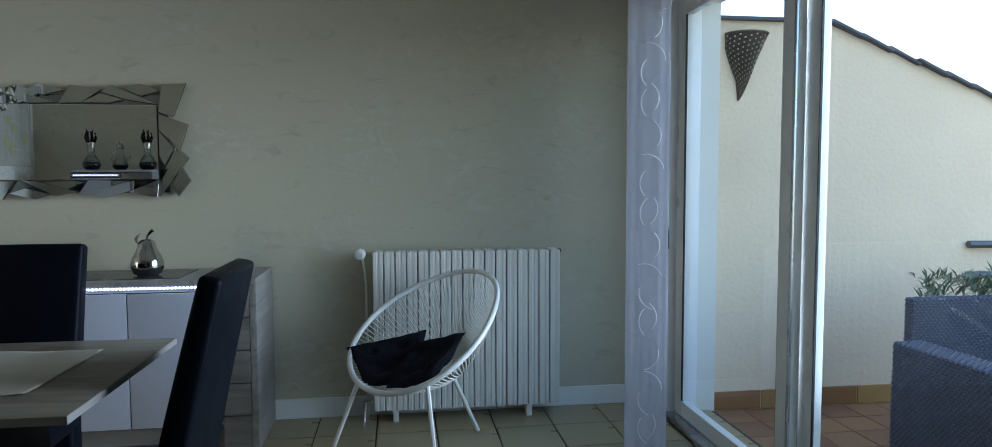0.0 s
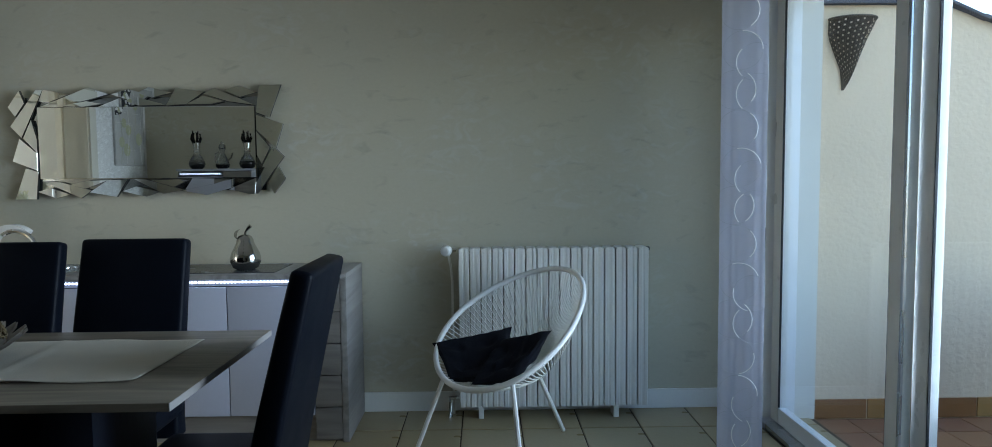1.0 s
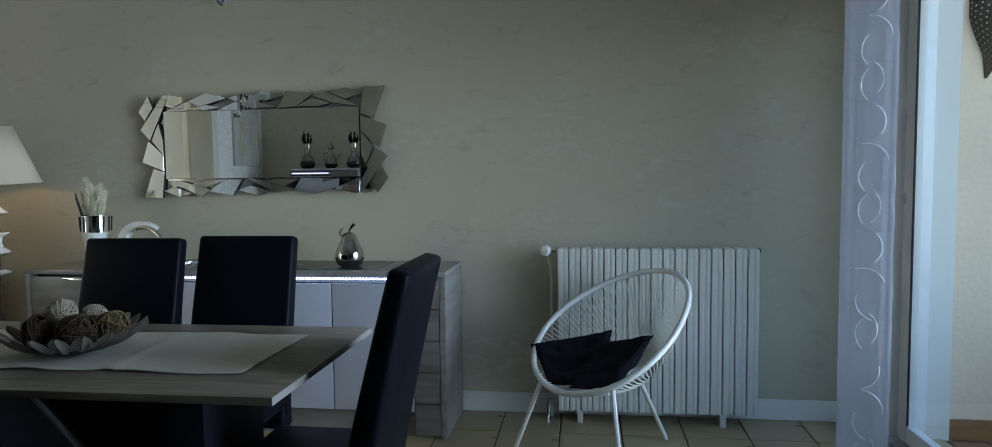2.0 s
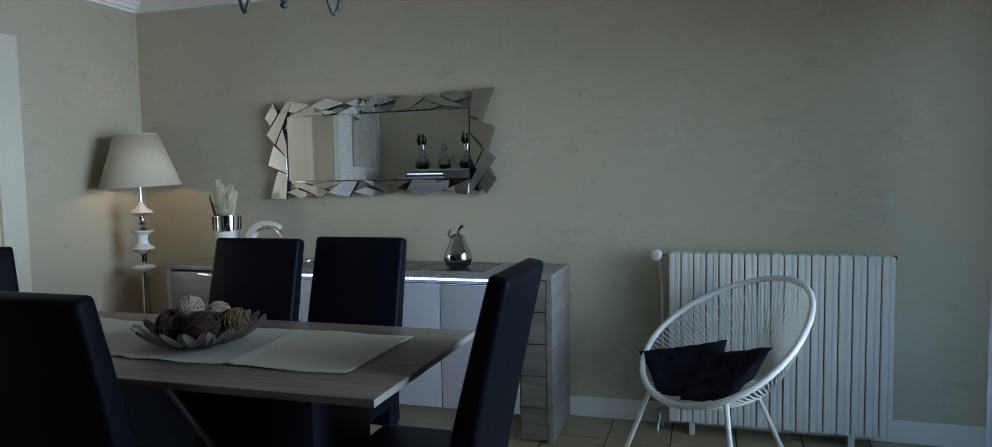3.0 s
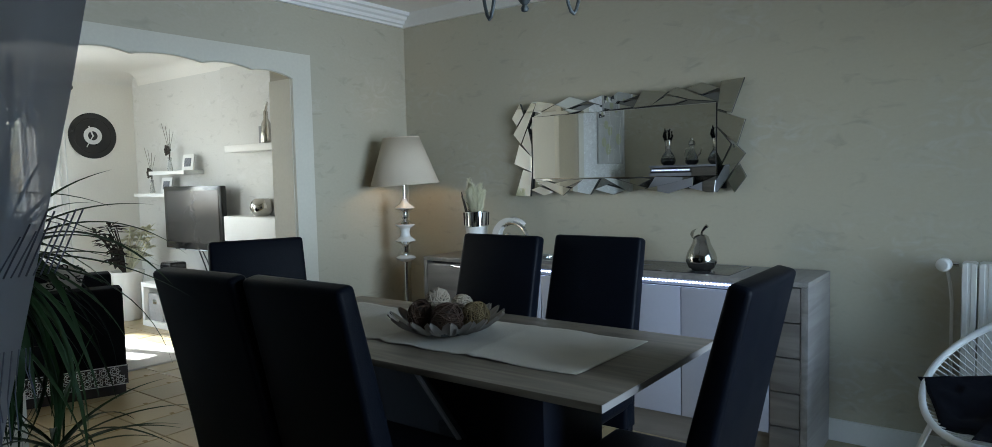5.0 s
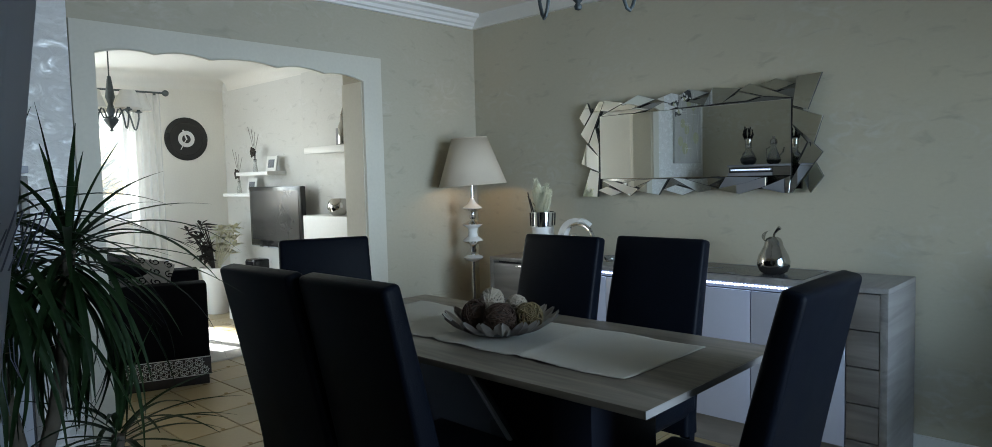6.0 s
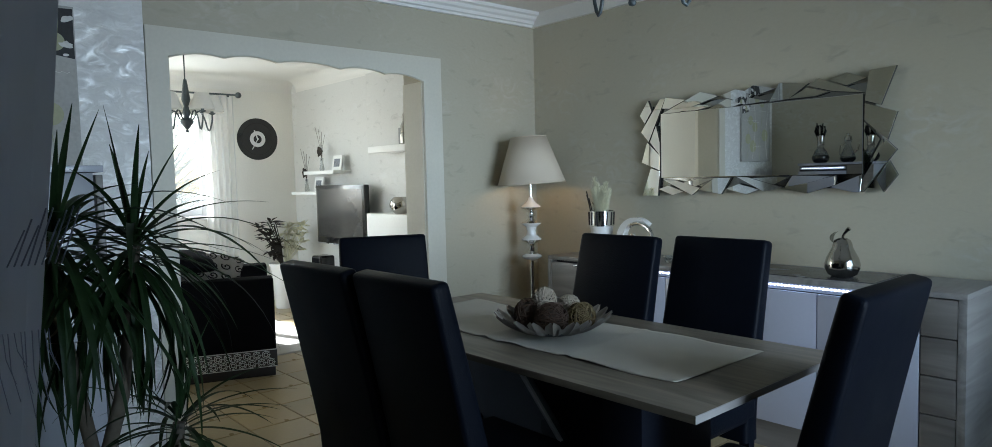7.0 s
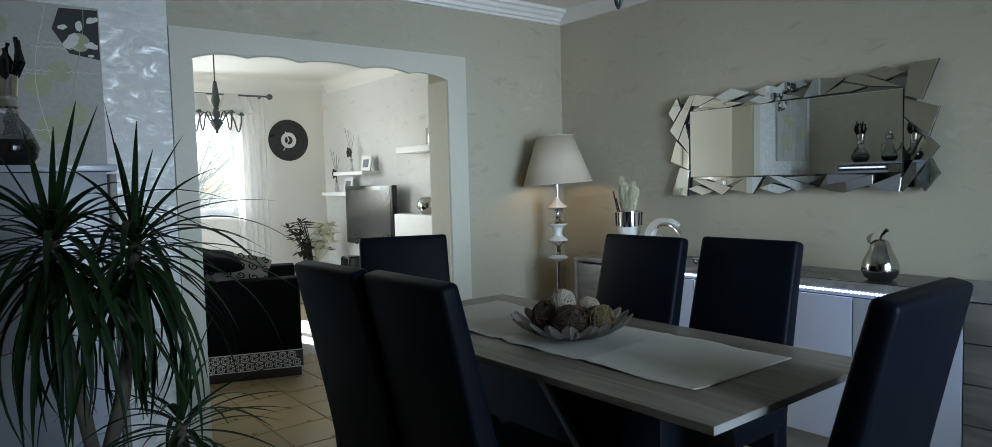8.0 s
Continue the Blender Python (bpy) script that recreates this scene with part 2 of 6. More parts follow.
POT = material("grey_pot", (0.30, 0.30, 0.30), 0.6, vary=0.08)
SOIL = material("potting_soil", (0.035, 0.025, 0.018), 1.0, vary=0.3, bump=0.8)
SOFA = material("black_sofa_cloth", (0.004, 0.004, 0.005), 0.9, vary=0.2, bump=0.3, bump_scale=300, spec=0.08)
SOFAWOOD = material("dark_sofa_base", (0.022, 0.016, 0.015), 0.5)
BAND = material("white_band_cloth", (0.72, 0.72, 0.72), 0.85, vary=0.06)
GREYCLOTH = material("grey_cushion_cloth", (0.17, 0.16, 0.145), 0.9, vary=0.12, bump=0.3, bump_scale=300)
TVBLACK = material("tv_black_plastic", (0.010, 0.010, 0.011), 0.15, vary=0.1, bump=0.0)
SCREEN = material("tv_screen", (0.035, 0.034, 0.032), 0.22, vary=0.05, bump=0.0)
VINYL = material("vinyl_record", (0.012, 0.012, 0.012), 0.3, vary=0.1)
PALE = material("pale_grass", (0.74, 0.72, 0.54), 0.8, vary=0.15)
TWIG = material("dark_twig", (0.035, 0.028, 0.022), 0.8, vary=0.2)
RATTANBALL = material("brown_rattan", (0.048, 0.025, 0.013), 0.8, vary=0.3)
RATTANGOLD = material("golden_rattan", (0.17, 0.125, 0.055), 0.75, vary=0.3)
RATTANPALE = material("bleached_rattan", (0.34, 0.29, 0.22), 0.8, vary=0.2)
PETAL = material("grey_metal_petal", (0.36, 0.335, 0.30), 0.45, metal=0.35, vary=0.15)
RENDERW = material("white_wall_render", (0.81, 0.67, 0.495), 0.9, vary=0.06, scale=3, fine=40, bump=0.9, bump_scale=38)
ROOFTILE = material("slate_roof_tile", (0.10, 0.10, 0.12), 0.8, vary=0.2)
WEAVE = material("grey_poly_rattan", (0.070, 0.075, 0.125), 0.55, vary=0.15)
# shade between the canes is put into this darker tone; the trough shares it
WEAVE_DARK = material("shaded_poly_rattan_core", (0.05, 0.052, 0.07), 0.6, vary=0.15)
WICKER = material("brown_wicker", (0.115, 0.088, 0.066), 0.8, vary=0.25)
GREENOUT = material("oleander_leaf", (0.14, 0.175, 0.10), 0.5, vary=0.3)
GROUT = material("floor_grout", (0.075, 0.058, 0.04), 0.95, vary=0.12)
TILE = tile_material("beige_floor_tile", (0.34, 0.285, 0.175), 0.10, 0.30, (1.0, 0.95, 0.86))
TERRA = tile_material("terracotta_tile", (0.25, 0.115, 0.068), 0.22, 0.5, (1.0, 1.12, 0.9))
MAROON = tile_material("glazed_skirting_tile", (0.34, 0.155, 0.062), 0.25, 0.35, (1.1, 1.5, 1.3))
CANVAS = material("painted_canvas_grey", (0.46, 0.46, 0.44), 0.75, vary=0.14, scale=4, bump=0.3, bump_scale=250)
CANVAS_OLIVE = material("olive_paint", (0.43, 0.44, 0.29), 0.7, vary=0.1)
CANVAS_DARK = material("charcoal_paint", (0.035, 0.037, 0.04), 0.7, vary=0.2)
CANVAS_WHITE = material("white_impasto", (0.74, 0.74, 0.72), 0.6, vary=0.1, bump=0.6)
BLACKGLASS = material("black_glass", (0.008, 0.008, 0.009), 0.06, vary=0.1, bump=0.0, rough_vary=0.02)
CLEARGLASS = material("smoked_clear_glass", (0.75, 0.77, 0.77), 0.04, vary=0.0, bump=0.0, rough_vary=0.02, Transmission_Weight=0.9, IOR=1.45)
VOILE = sheer("lilac_white_voile", (0.72, 0.72, 0.84), 0.08)
LACQUER_GREY = material("grey_white_lacquer", (0.34, 0.35, 0.39), 0.2, vary=0.02, bump=0.0)
HALL = material("dark_unseen_hall_paint", (0.20, 0.18, 0.15), 0.8, vary=0.05)
PANEL_GREY = material("grey_lacquer_panel", (0.15, 0.16, 0.185), 0.3, vary=0.05)
SATIN = material("satin_aluminium_paint", (0.46, 0.47, 0.50), 0.4, vary=0.03)
VOILE_NEAR = sheer("grey_lilac_voile", (0.50, 0.52, 0.63), 0.06)
VOILE_LIVING = sheer("white_voile", (0.85, 0.85, 0.84), 0.25)
# plain white that paints the glints of the silver rings
PRINT_GLINT = material("white_glint_print", (0.96, 0.96, 0.98), 0.35, vary=0.0, bump=0.0)
PVC_WARM = material("white_pvc_profile", (0.86, 0.85, 0.82), 0.3, vary=0.02, bump=0.02)
PRINT_FAINT = material("faint_ring_print", (0.52, 0.53, 0.61), 0.5, bump=0.0)
PRINT_DARK = material("grey_print", (0.17, 0.18, 0.26), 0.7, bump=0.0)
GLASS = glass_pane_material()
LED_DIM = glowing("small_led_strip_light", (0.72, 0.78, 1.0), 0.9)
LED = glowing("led_strip_light", (0.62, 0.70, 1.0), 2.6)
RUG = material("pale_rug", (0.55, 0.53, 0.50), 0.95, vary=0.08, bump=0.5, bump_scale=200)
PHOTO = material("photo_print", (0.12, 0.13, 0.15), 0.4, vary=0.5, scale=30)
BASKET = material("grey_basket_cloth", (0.30, 0.30, 0.30), 0.9, vary=0.15, bump=0.4, bump_scale=120)
HEDGE = material("winter_twigs", (0.42, 0.42, 0.40), 0.9, vary=0.3)
GROUND = material("dry_garden_ground", (0.20, 0.18, 0.13), 1.0, vary=0.2)
BLUEMETAL = material("grey_rail_metal", (0.12, 0.13, 0.15), 0.4, metal=0.6)


# ---- mesh helpers ----
def box_bm(x0, x1, y0, y1, z0, z1, bevel=0.0, seg=2, bm=None):
    bm2 = bmesh.new()
    bmesh.ops.create_cube(bm2, size=1)
    for v in bm2.verts:
        v.co = Vector((x0 + (v.co.x + 0.5) * (x1 - x0), y0 + (v.co.y + 0.5) * (y1 - y0), z0 + (v.co.z + 0.5) * (z1 - z0)))
    if bevel:
        bmesh.ops.bevel(bm2, geom=bm2.edges[:], offset=bevel, segments=seg, affect="EDGES", profile=0.6)
    if bm is None:
        return bm2
    return join_bm(bm, bm2)


def join_bm(bm, other):
    me = bpy.data.meshes.new("tmp")
    other.to_mesh(me)
    other.free()
    bm.from_mesh(me)
    bpy.data.meshes.remove(me)
    return bm


def lathe_bm(profile, seg=32, x=0, y=0, bm=None, closed=False):
    """A turned form from (radius, height) pairs."""
    bm = bm or bmesh.new()
    rings = []
    for r, z in profile:
        if r < 1e-5:
            rings.append([bm.verts.new((x, y, z))])
        else:
            rings.append([bm.verts.new((x + r * math.cos(2 * math.pi * k / seg), y + r * math.sin(2 * math.pi * k / seg), z)) for k in range(seg)])
    for a, b in zip(rings, rings[1:]):
        for k in range(seg):
            j = (k + 1) % seg
            if len(a) == 1 and len(b) > 1:
                bm.faces.new((a[0], b[j], b[k]))
            elif len(b) == 1 and len(a) > 1:
                bm.faces.new((a[k], a[j], b[0]))
            elif len(a) > 1:
                bm.faces.new((a[k], a[j], b[j], b[k]))
    return bm


def tube_bm(points, r, seg=8, bm=None, closed=False, taper=None):
    """A round bar along a line of points; taper gives the radius at each point."""
    bm = bm or bmesh.new()
    pts = [Vector(p) for p in points]
    rings = []
    up = Vector((0.13, 0.21, 0.97))
    for i, p in enumerate(pts):
        if closed:
            d = pts[(i + 1) % len(pts)] - pts[i - 1]
        else:
            d = pts[min(i + 1, len(pts) - 1)] - pts[max(i - 1, 0)]
        d = d.normalized() if d.length > 1e-9 else Vector((0, 0, 1))
        a = d.cross(up)
        if a.length < 1e-3:
            a = d.cross(Vector((1, 0, 0)))
        a.normalize()
        b = d.cross(a)
        rad = taper[i] if taper else r
        rings.append([bm.verts.new(p + a * (rad * math.cos(2 * math.pi * k / seg)) + b * (rad * math.sin(2 * math.pi * k / seg))) for k in range(seg)])
    n = len(rings)
    for i in range(n if closed else n - 1):
        p, q = rings[i], rings[(i + 1) % n]
        for k in range(seg):
            j = (k + 1) % seg
            bm.faces.new((p[k], p[j], q[j], q[k]))
    if not closed:
        bm.faces.new(list(reversed(rings[0])))
        bm.faces.new(rings[-1])
    return bm


def prism_bm(outline, axis, a, b, bm=None):
    """A flat outline of (u, v) pushed from a to b along an axis; u, v are the other two axes in order."""
    bm = bm or bmesh.new()

    def at(u, v, w):
        p = [u, v]
        p.insert(axis, w)
        return bm.verts.new(p)

    lo, hi = [at(u, v, a) for u, v in outline], [at(u, v, b) for u, v in outline]
    bm.faces.new(lo)
    bm.faces.new(list(reversed(hi)))
    for i in range(len(lo)):
        j = (i + 1) % len(lo)
        bm.faces.new((lo[i], hi[i], hi[j], lo[j]))
    return bm


def mesh_from(name, bm, mat, smooth=True):
    bmesh.ops.recalc_face_normals(bm, faces=bm.faces[:])
    me = bpy.data.meshes.new(name)
    bm.to_mesh(me)
    bm.free()
    me.materials.append(mat)
    if smooth:
        me.shade_smooth()
        me.set_sharp_from_angle(angle=radians(38))
    return me


def thing(name, label, category, m=None, group="", kind=""):
    ob = new(name)
    ob.empty_display_size = 0.1
    if m is not None:
        ob.matrix_world = m
    return tagged(ob, label, category, group, kind)


def part(name, bm, mat, parent, label="", kind="", smooth=True):
    ob = new(name, mesh_from(name, bm, mat, smooth))
    ob.parent = parent
    return tagged(ob, label, kind=kind)


def solid(name, bm, mat, label, category, group="", kind="", smooth=True):
    return tagged(new(name, mesh_from(name, bm, mat, smooth)), label, category, group, kind)


def structure(name, bm, mat, label, category="structure"):
    return tagged(new(name, mesh_from(name, bm, mat, False)), label, category, kind="structure")


def arc(cx, cy, r, a0, a1, n):
    return [(cx + r * math.cos(radians(a0 + (a1 - a0) * k / (n - 1))), cy + r * math.sin(radians(a0 + (a1 - a0) * k / (n - 1)))) for k in range(n)]


rnd = random.Random(7)

# ---- structure: dining room x 0..4.8, y -3.45..0; living room x -3.9..-0.2 ----
CEIL_Z = 2.43
structure("wall_north", box_bm(0, 4.8, 0, 0.2, -0.05, CEIL_Z), WALL, "taupe pearlescent plaster wall behind sideboard and radiator", "wall")

# wall with the scalloped archway
ARCH_Y0, ARCH_Y1 = -2.435, -0.965


def arch_line(y0, y1, base, rise):
    """Five shallow scallops between y0 and y1."""
    cuts = [0.0, 0.18, 0.365, 0.617, 0.817, 1.0]
    lift = [0.010, 0.030, 0.032, 0.030, 0.026, 0.0]
    line = []
    for k in range(5):
        for s in range(10):
            f = s / 10
            u = cuts[k] + (cuts[k + 1] - cuts[k]) * f
            z = base + lift[k] * (1 - f) + lift[k + 1] * f + rise * math.sin(math.pi * f) ** 0.8
            line.append((y0 + (y1 - y0) * u, z))
    line.append((y1, base))
    return line


line = arch_line(ARCH_Y0, ARCH_Y1, 1.896, 0.020)
outline = [(-3.45, -0.05), (ARCH_Y0, -0.05), (ARCH_Y0, 1.99), (ARCH_Y1, 1.99), (ARCH_Y1, -0.05), (0, -0.05), (0, CEIL_Z), (-3.45, CEIL_Z)]
structure("wall_west", prism_bm(outline, 0, -0.2, 0), WALL_WEST, "pearlescent plaster wall with scalloped archway, toned darker against daylight", "wall")
border = [(-2.534, 0.0), (ARCH_Y0, 0.0)] + line + [(ARCH_Y1, 0.0), (-0.83, 0.0), (-0.83, 2.05), (-2.534, 2.05)]
structure("arch_trim", prism_bm(border, 0, 0.0, 0.018), TRIM, "raised off-white plaster surround of the archway", "trim")
bead = []
for k in range(len(line)):
    bead.append((0.02, line[k][0], line[k][1] + 0.004))
structure("arch_bead", tube_bm(bead, 0.006, 6), TRIM, "thin scalloped plaster bead along the arch", "trim")
for jy0, jy1 in ((ARCH_Y0, ARCH_Y0 + 0.006), (ARCH_Y1 - 0.006, ARCH_Y1)):
    structure("arch_jamb", box_bm(-0.203, -0.001, jy0, jy1, 0.0, 1.90), TRIM, "off-white lining of the archway", "trim")
structure("silver_wall_panel", box_bm(0.0, 0.004, -3.45, -2.536, 0.0, 2.336), WALL_SILVER, "silver swirled plaster beside the archway", "wall")

# south wall with the open terrace door, where the camera comes in
structure("wall_south_left", box_bm(0, 2.95, -3.65, -3.45, -0.05, CEIL_Z), WALL, "taupe plaster wall behind the tall cabinet", "wall")
structure("wall_south_right", box_bm(4.35, 4.8, -3.65, -3.45, -0.05, CEIL_Z), WALL, "taupe plaster wall beside the terrace door", "wall")
structure("wall_south_lintel", box_bm(2.95, 4.35, -3.65, -3.45, 2.15, CEIL_Z), WALL, "taupe plaster lintel over the terrace door", "wall")

# east wall with the sliding door
structure("wall_east_north", box_bm(4.8, 5.12, -0.205, 0.2, -0.05, 2.75), CREAM, "light wall beside the sliding door", "wall")
# its unseen end is widened to keep sky light off the north-east corner
structure("wall_east_south", box_bm(4.8, 5.12, -3.65, -2.62, -0.05, 2.75), CREAM, "light wall beside the sliding door", "wall")
structure("wall_east_lintel", box_bm(4.8, 5.12, -2.62, -0.205, 2.2, 2.75), CREAM, "lintel over the sliding door", "wall")

structure("ceiling", box_bm(-4.1, 4.8, -3.65, 0.2, CEIL_Z, CEIL_Z + 0.15), CEIL, "matt white ceiling", "ceiling")

# cornice on the west wall, plain cove on the north wall
prof = [(0.0, 2.336), (0.022, 2.336), (0.026, 2.350), (0.040, 2.356), (0.044, 2.374), (0.060, 2.384), (0.068, 2.402), (0.088, 2.410), (0.092, 2.43), (0.0, 2.43)]


def run_profile(prof2, y0, y1):
    bm = bmesh.new()
    a, b = [bm.verts.new((x, y0, z)) for x, z in prof2], [bm.verts.new((x, y1, z)) for x, z in prof2]
    bm.faces.new(a)
    bm.faces.new(list(reversed(b)))
    for i in range(len(a)):
        j = (i + 1) % len(a)
        bm.faces.new((a[i], b[i], b[j], a[j]))
    return bm


structure("cornice_west", run_profile(prof, -3.45, -0.03), WHITE, "stepped white plaster cornice", "cornice")
structure("cornice_north", box_bm(0.0, 4.8, -0.03, 0.0, 2.336, CEIL_Z), CEIL, "plain white band under the ceiling", "cornice")

# baseboards
for k, (x0, x1) in enumerate([(0.0, 4.8)]):
    structure("baseboard_north", box_bm(x0, x1, -0.015, 0.0, 0.0, 0.105, 0.003), WHITE, "white painted baseboard", "baseboard")
structure("baseboard_west_north", box_bm(0.0, 0.015, -0.83, -0.015, 0.0, 0.105, 0.003), WHITE, "white painted baseboard", "baseboard")

# living room
structure("wall_living_north", box_bm(-4.1, -0.2, 0, 0.2, -0.05, CEIL_Z), WALL_LIVING, "pale pearlescent living room wall", "wall")
structure("wall_living_west", box_bm(-4.1, -3.9, -0.93, 0.2, -0.05, CEIL_Z), CREAM, "cream living room wall with a record clock", "wall")
structure("wall_living_west_south", box_bm(-4.1, -3.9, -3.65, -2.2, -0.05, CEIL_Z), CREAM, "cream living room wall", "wall")
structure("wall_living_west_sill", box_bm(-4.1, -3.9, -2.2, -0.93, -0.05, 0.98), CREAM, "cream wall under the window", "wall")
structure("wall_living_west_lintel", box_bm(-4.1, -3.9, -2.2, -0.93, 2.1, CEIL_Z), CREAM, "cream wall over the window", "wall")
structure("wall_living_south", box_bm(-2.2, 0.0, -3.65, -3.45, -0.05, CEIL_Z), CREAM, "cream living room wall with a white door", "wall")
# the unseen opening between these walls is added to let lamp light in
structure("wall_living_south_west", box_bm(-4.1, -3.6, -3.65, -3.45, -0.05, CEIL_Z), CREAM, "cream living room wall beside the added lamp opening", "wall")
structure("wall_living_south_lintel", box_bm(-3.6, -2.2, -3.65, -3.45, 2.2, CEIL_Z), CREAM, "cream wall over the added lamp opening", "wall")
cove = [(0.0, 2.30)] + [(0.13 - 0.13 * math.cos(radians(k * 9)), 2.30 + 0.13 * math.sin(radians(k * 9))) for k in range(1, 11)] + [(0.0, 2.43)]
bm = run_profile([(-3.9 + x, z) for x, z in cove], -3.45, 0.0)
structure("cornice_living_west", bm, CEIL, "soft white cove under the ceiling", "cornice")
bm = bmesh.new()
a, b = [bm.verts.new((-3.78, -x, z)) for x, z in cove], [bm.verts.new((-0.2, -x, z)) for x, z in cove]
bm.faces.new(a), bm.faces.new(list(reversed(b)))
for i in range(len(a)):
    j = (i + 1) % len(a)
    bm.faces.new((a[i], b[i], b[j], a[j]))
structure("cornice_living_north", bm, CEIL, "soft white cove under the ceiling", "cornice")

# floor, ground
floor = structure("floor", box_bm(-4.1, 5.12, -3.65, 0.2, -0.12, -0.006), GROUT, "beige tiled floor with dark grout", "floor")
terrace = structure("terrace_floor", box_bm(5.12, 11.0, -9.0, 0.0, -0.2, -0.046), GROUT, "terracotta tiled terrace", "floor")
# unseen dim hall, added to keep light from entering behind the camera
structure("hall_floor", box_bm(2.0, 5.12, -5.6, -3.65, -0.12, -0.004), TILE, "unseen beige tiled floor behind the doorway", "floor")
structure("hall_wall_south", box_bm(2.0, 5.12, -5.8, -5.6, -0.05, CEIL_Z), HALL, "unseen taupe wall behind the doorway, keeps daylight out", "wall")
structure("hall_wall_west", box_bm(1.8, 2.0, -5.8, -3.65, -0.05, CEIL_Z), HALL, "unseen taupe wall behind the doorway, keeps daylight out", "wall")
structure("hall_wall_east", box_bm(4.92, 5.12, -5.6, -3.65, -0.05, CEIL_Z), HALL, "unseen taupe wall behind the doorway, keeps daylight out", "wall")
structure("hall_ceiling", box_bm(1.8, 5.12, -5.8, -3.65, CEIL_Z, CEIL_Z + 0.15), CEIL, "unseen white ceiling behind the doorway, keeps daylight out", "ceiling")
structure("ground", box_bm(-400, 400, -400, 400, -3.2, -3.0), GROUND, "dry garden ground", "ground")
# unseen roof, outlined to shade the terrace and clear the living window's sun
structure("house_roof", prism_bm([(-4.25, 2.75), (5.35, 2.75), (5.35, 3.95), (4.6, 4.3), (-4.25, 2.95)], 1, -6.2, 0.9), ROOFTILE, "unseen dark house roof, long pitch shaped to shade the terrace", "roof")

# ---- doors and windows ----
def sliding_leaf(name, y0, y1, x, label):
    """A glazed leaf in the plane x, from y0 to y1."""
    d = thing(name, label, "sliding door", pose(0, 0, 0), kind="structure")
    w = 0.085
    part("stile", box_bm(x, x + 0.045, y0, y0 + w, 0.03, 2.18, 0.006), PVC_WARM, d)
    part("stile", box_bm(x, x + 0.045, y1 - w, y1, 0.03, 2.18, 0.006), PVC_WARM, d)
    part("rail", box_bm(x + 0.001, x + 0.044, y0 + w, y1 - w, 0.03, 0.11, 0.006), PVC, d)
    part("rail", box_bm(x + 0.001, x + 0.044, y0 + w, y1 - w, 2.10, 2.18, 0.006), PVC, d)
    for ya, yb in ((y0 + w, y0 + w + 0.004), (y1 - w - 0.004, y1 - w)):
        part("gasket", box_bm(x + 0.003, x + 0.012, ya, yb, 0.11, 2.10), GASKET, d)
    p = part("pane", box_bm(x + 0.005, x + 0.011, y0 + w + 0.004, y1 - w - 0.004, 0.11, 2.10), GLASS, d, smooth=False)
    p.visible_shadow = False
    return d


leaf_a = sliding_leaf("door_1", -1.355, -0.27, 4.86, "white framed glazed sliding door leaf, closed")
part("chrome_edge", box_bm(4.852, 4.862, -1.372, -1.356, 0.04, 2.17, 0.002), ALU, leaf_a, "bright aluminium meeting edge")
leaf_b = sliding_leaf("door_2", -2.57, -1.335, 4.915, "white framed glazed sliding door leaf, closed")
frame_e = thing("sliding_door_frame", "white plastic frame and track of the sliding door", "door frame", pose(0, 0, 0), kind="structure")
part("jamb", box_bm(4.82, 4.99, -0.262, -0.205, 0.0, 2.2, 0.004), PVC, frame_e)
part("jamb", box_bm(4.82, 4.99, -2.62, -2.575, 0.0, 2.2, 0.004), PVC, frame_e)
part("track", box_bm(4.80, 5.0, -2.575, -0.262, -0.004, 0.028, 0.004), ALU, frame_e, "grey aluminium floor track")
part("head", box_bm(4.82, 4.99, -2.575, -0.262, 2.184, 2.2), PVC, frame_e)
part("seal", box_bm(4.812, 4.82, -0.247, -0.210, 0.02, 2.19), GASKET, frame_e, "black brush seal")
part("keep", box_bm(4.816, 4.824, -0.264, -0.257, 0.9, 1.02, 0.001), GASKET, frame_e)

# living room window
win = thing("window_1", "white framed living room window, bright daylight outside", "window", pose(0, 0, 0), kind="structure")
for y0, y1 in ((-2.2, -2.12), (-1.61, -1.52), (-1.01, -0.93)):
    part("window_frame", box_bm(-4.03, -3.97, y0, y1, 0.98, 2.1, 0.005), PVC, win)
for y0, y1 in ((-2.12, -1.61), (-1.52, -1.01)):
    part("window_frame", box_bm(-4.03, -3.97, y0, y1, 0.98, 1.07, 0.005), PVC, win)
    part("window_frame", box_bm(-4.03, -3.97, y0, y1, 2.03, 2.1, 0.005), PVC, win)
    p = part("pane", box_bm(-4.004, -3.998, y0, y1, 1.07, 2.03), GLASS, win, smooth=False)
    p.visible_shadow = False
part("window_sill", box_bm(-3.97, -3.84, -2.25, -0.88, 0.945, 0.98, 0.006), WHITE, win)

# white door in the living room, seen in the mirror
dr = thing("door_3", "closed white panel door in the living room", "door", pose(0, 0, 0), kind="structure")
part("door_leaf", box_bm(-1.70, -0.87, -3.45, -3.415, 0.01, 2.05, 0.004), WHITE, dr)
part("door_frame", box_bm(-0.865, -0.80, -3.45, -3.40, 0.0, 2.12, 0.004), CREAM, dr)
part("door_frame", box_bm(-1.77, -1.705, -3.45, -3.40, 0.0, 2.12, 0.004), CREAM, dr)
part("door_frame", box_bm(-1.705, -0.865, -3.45, -3.40, 2.06, 2.12, 0.004), CREAM, dr)
part("door_handle", box_bm(-0.95, -0.915, -3.415, -3.40, 0.98, 1.16, 0.004), ALU, dr, "metal handle plate")


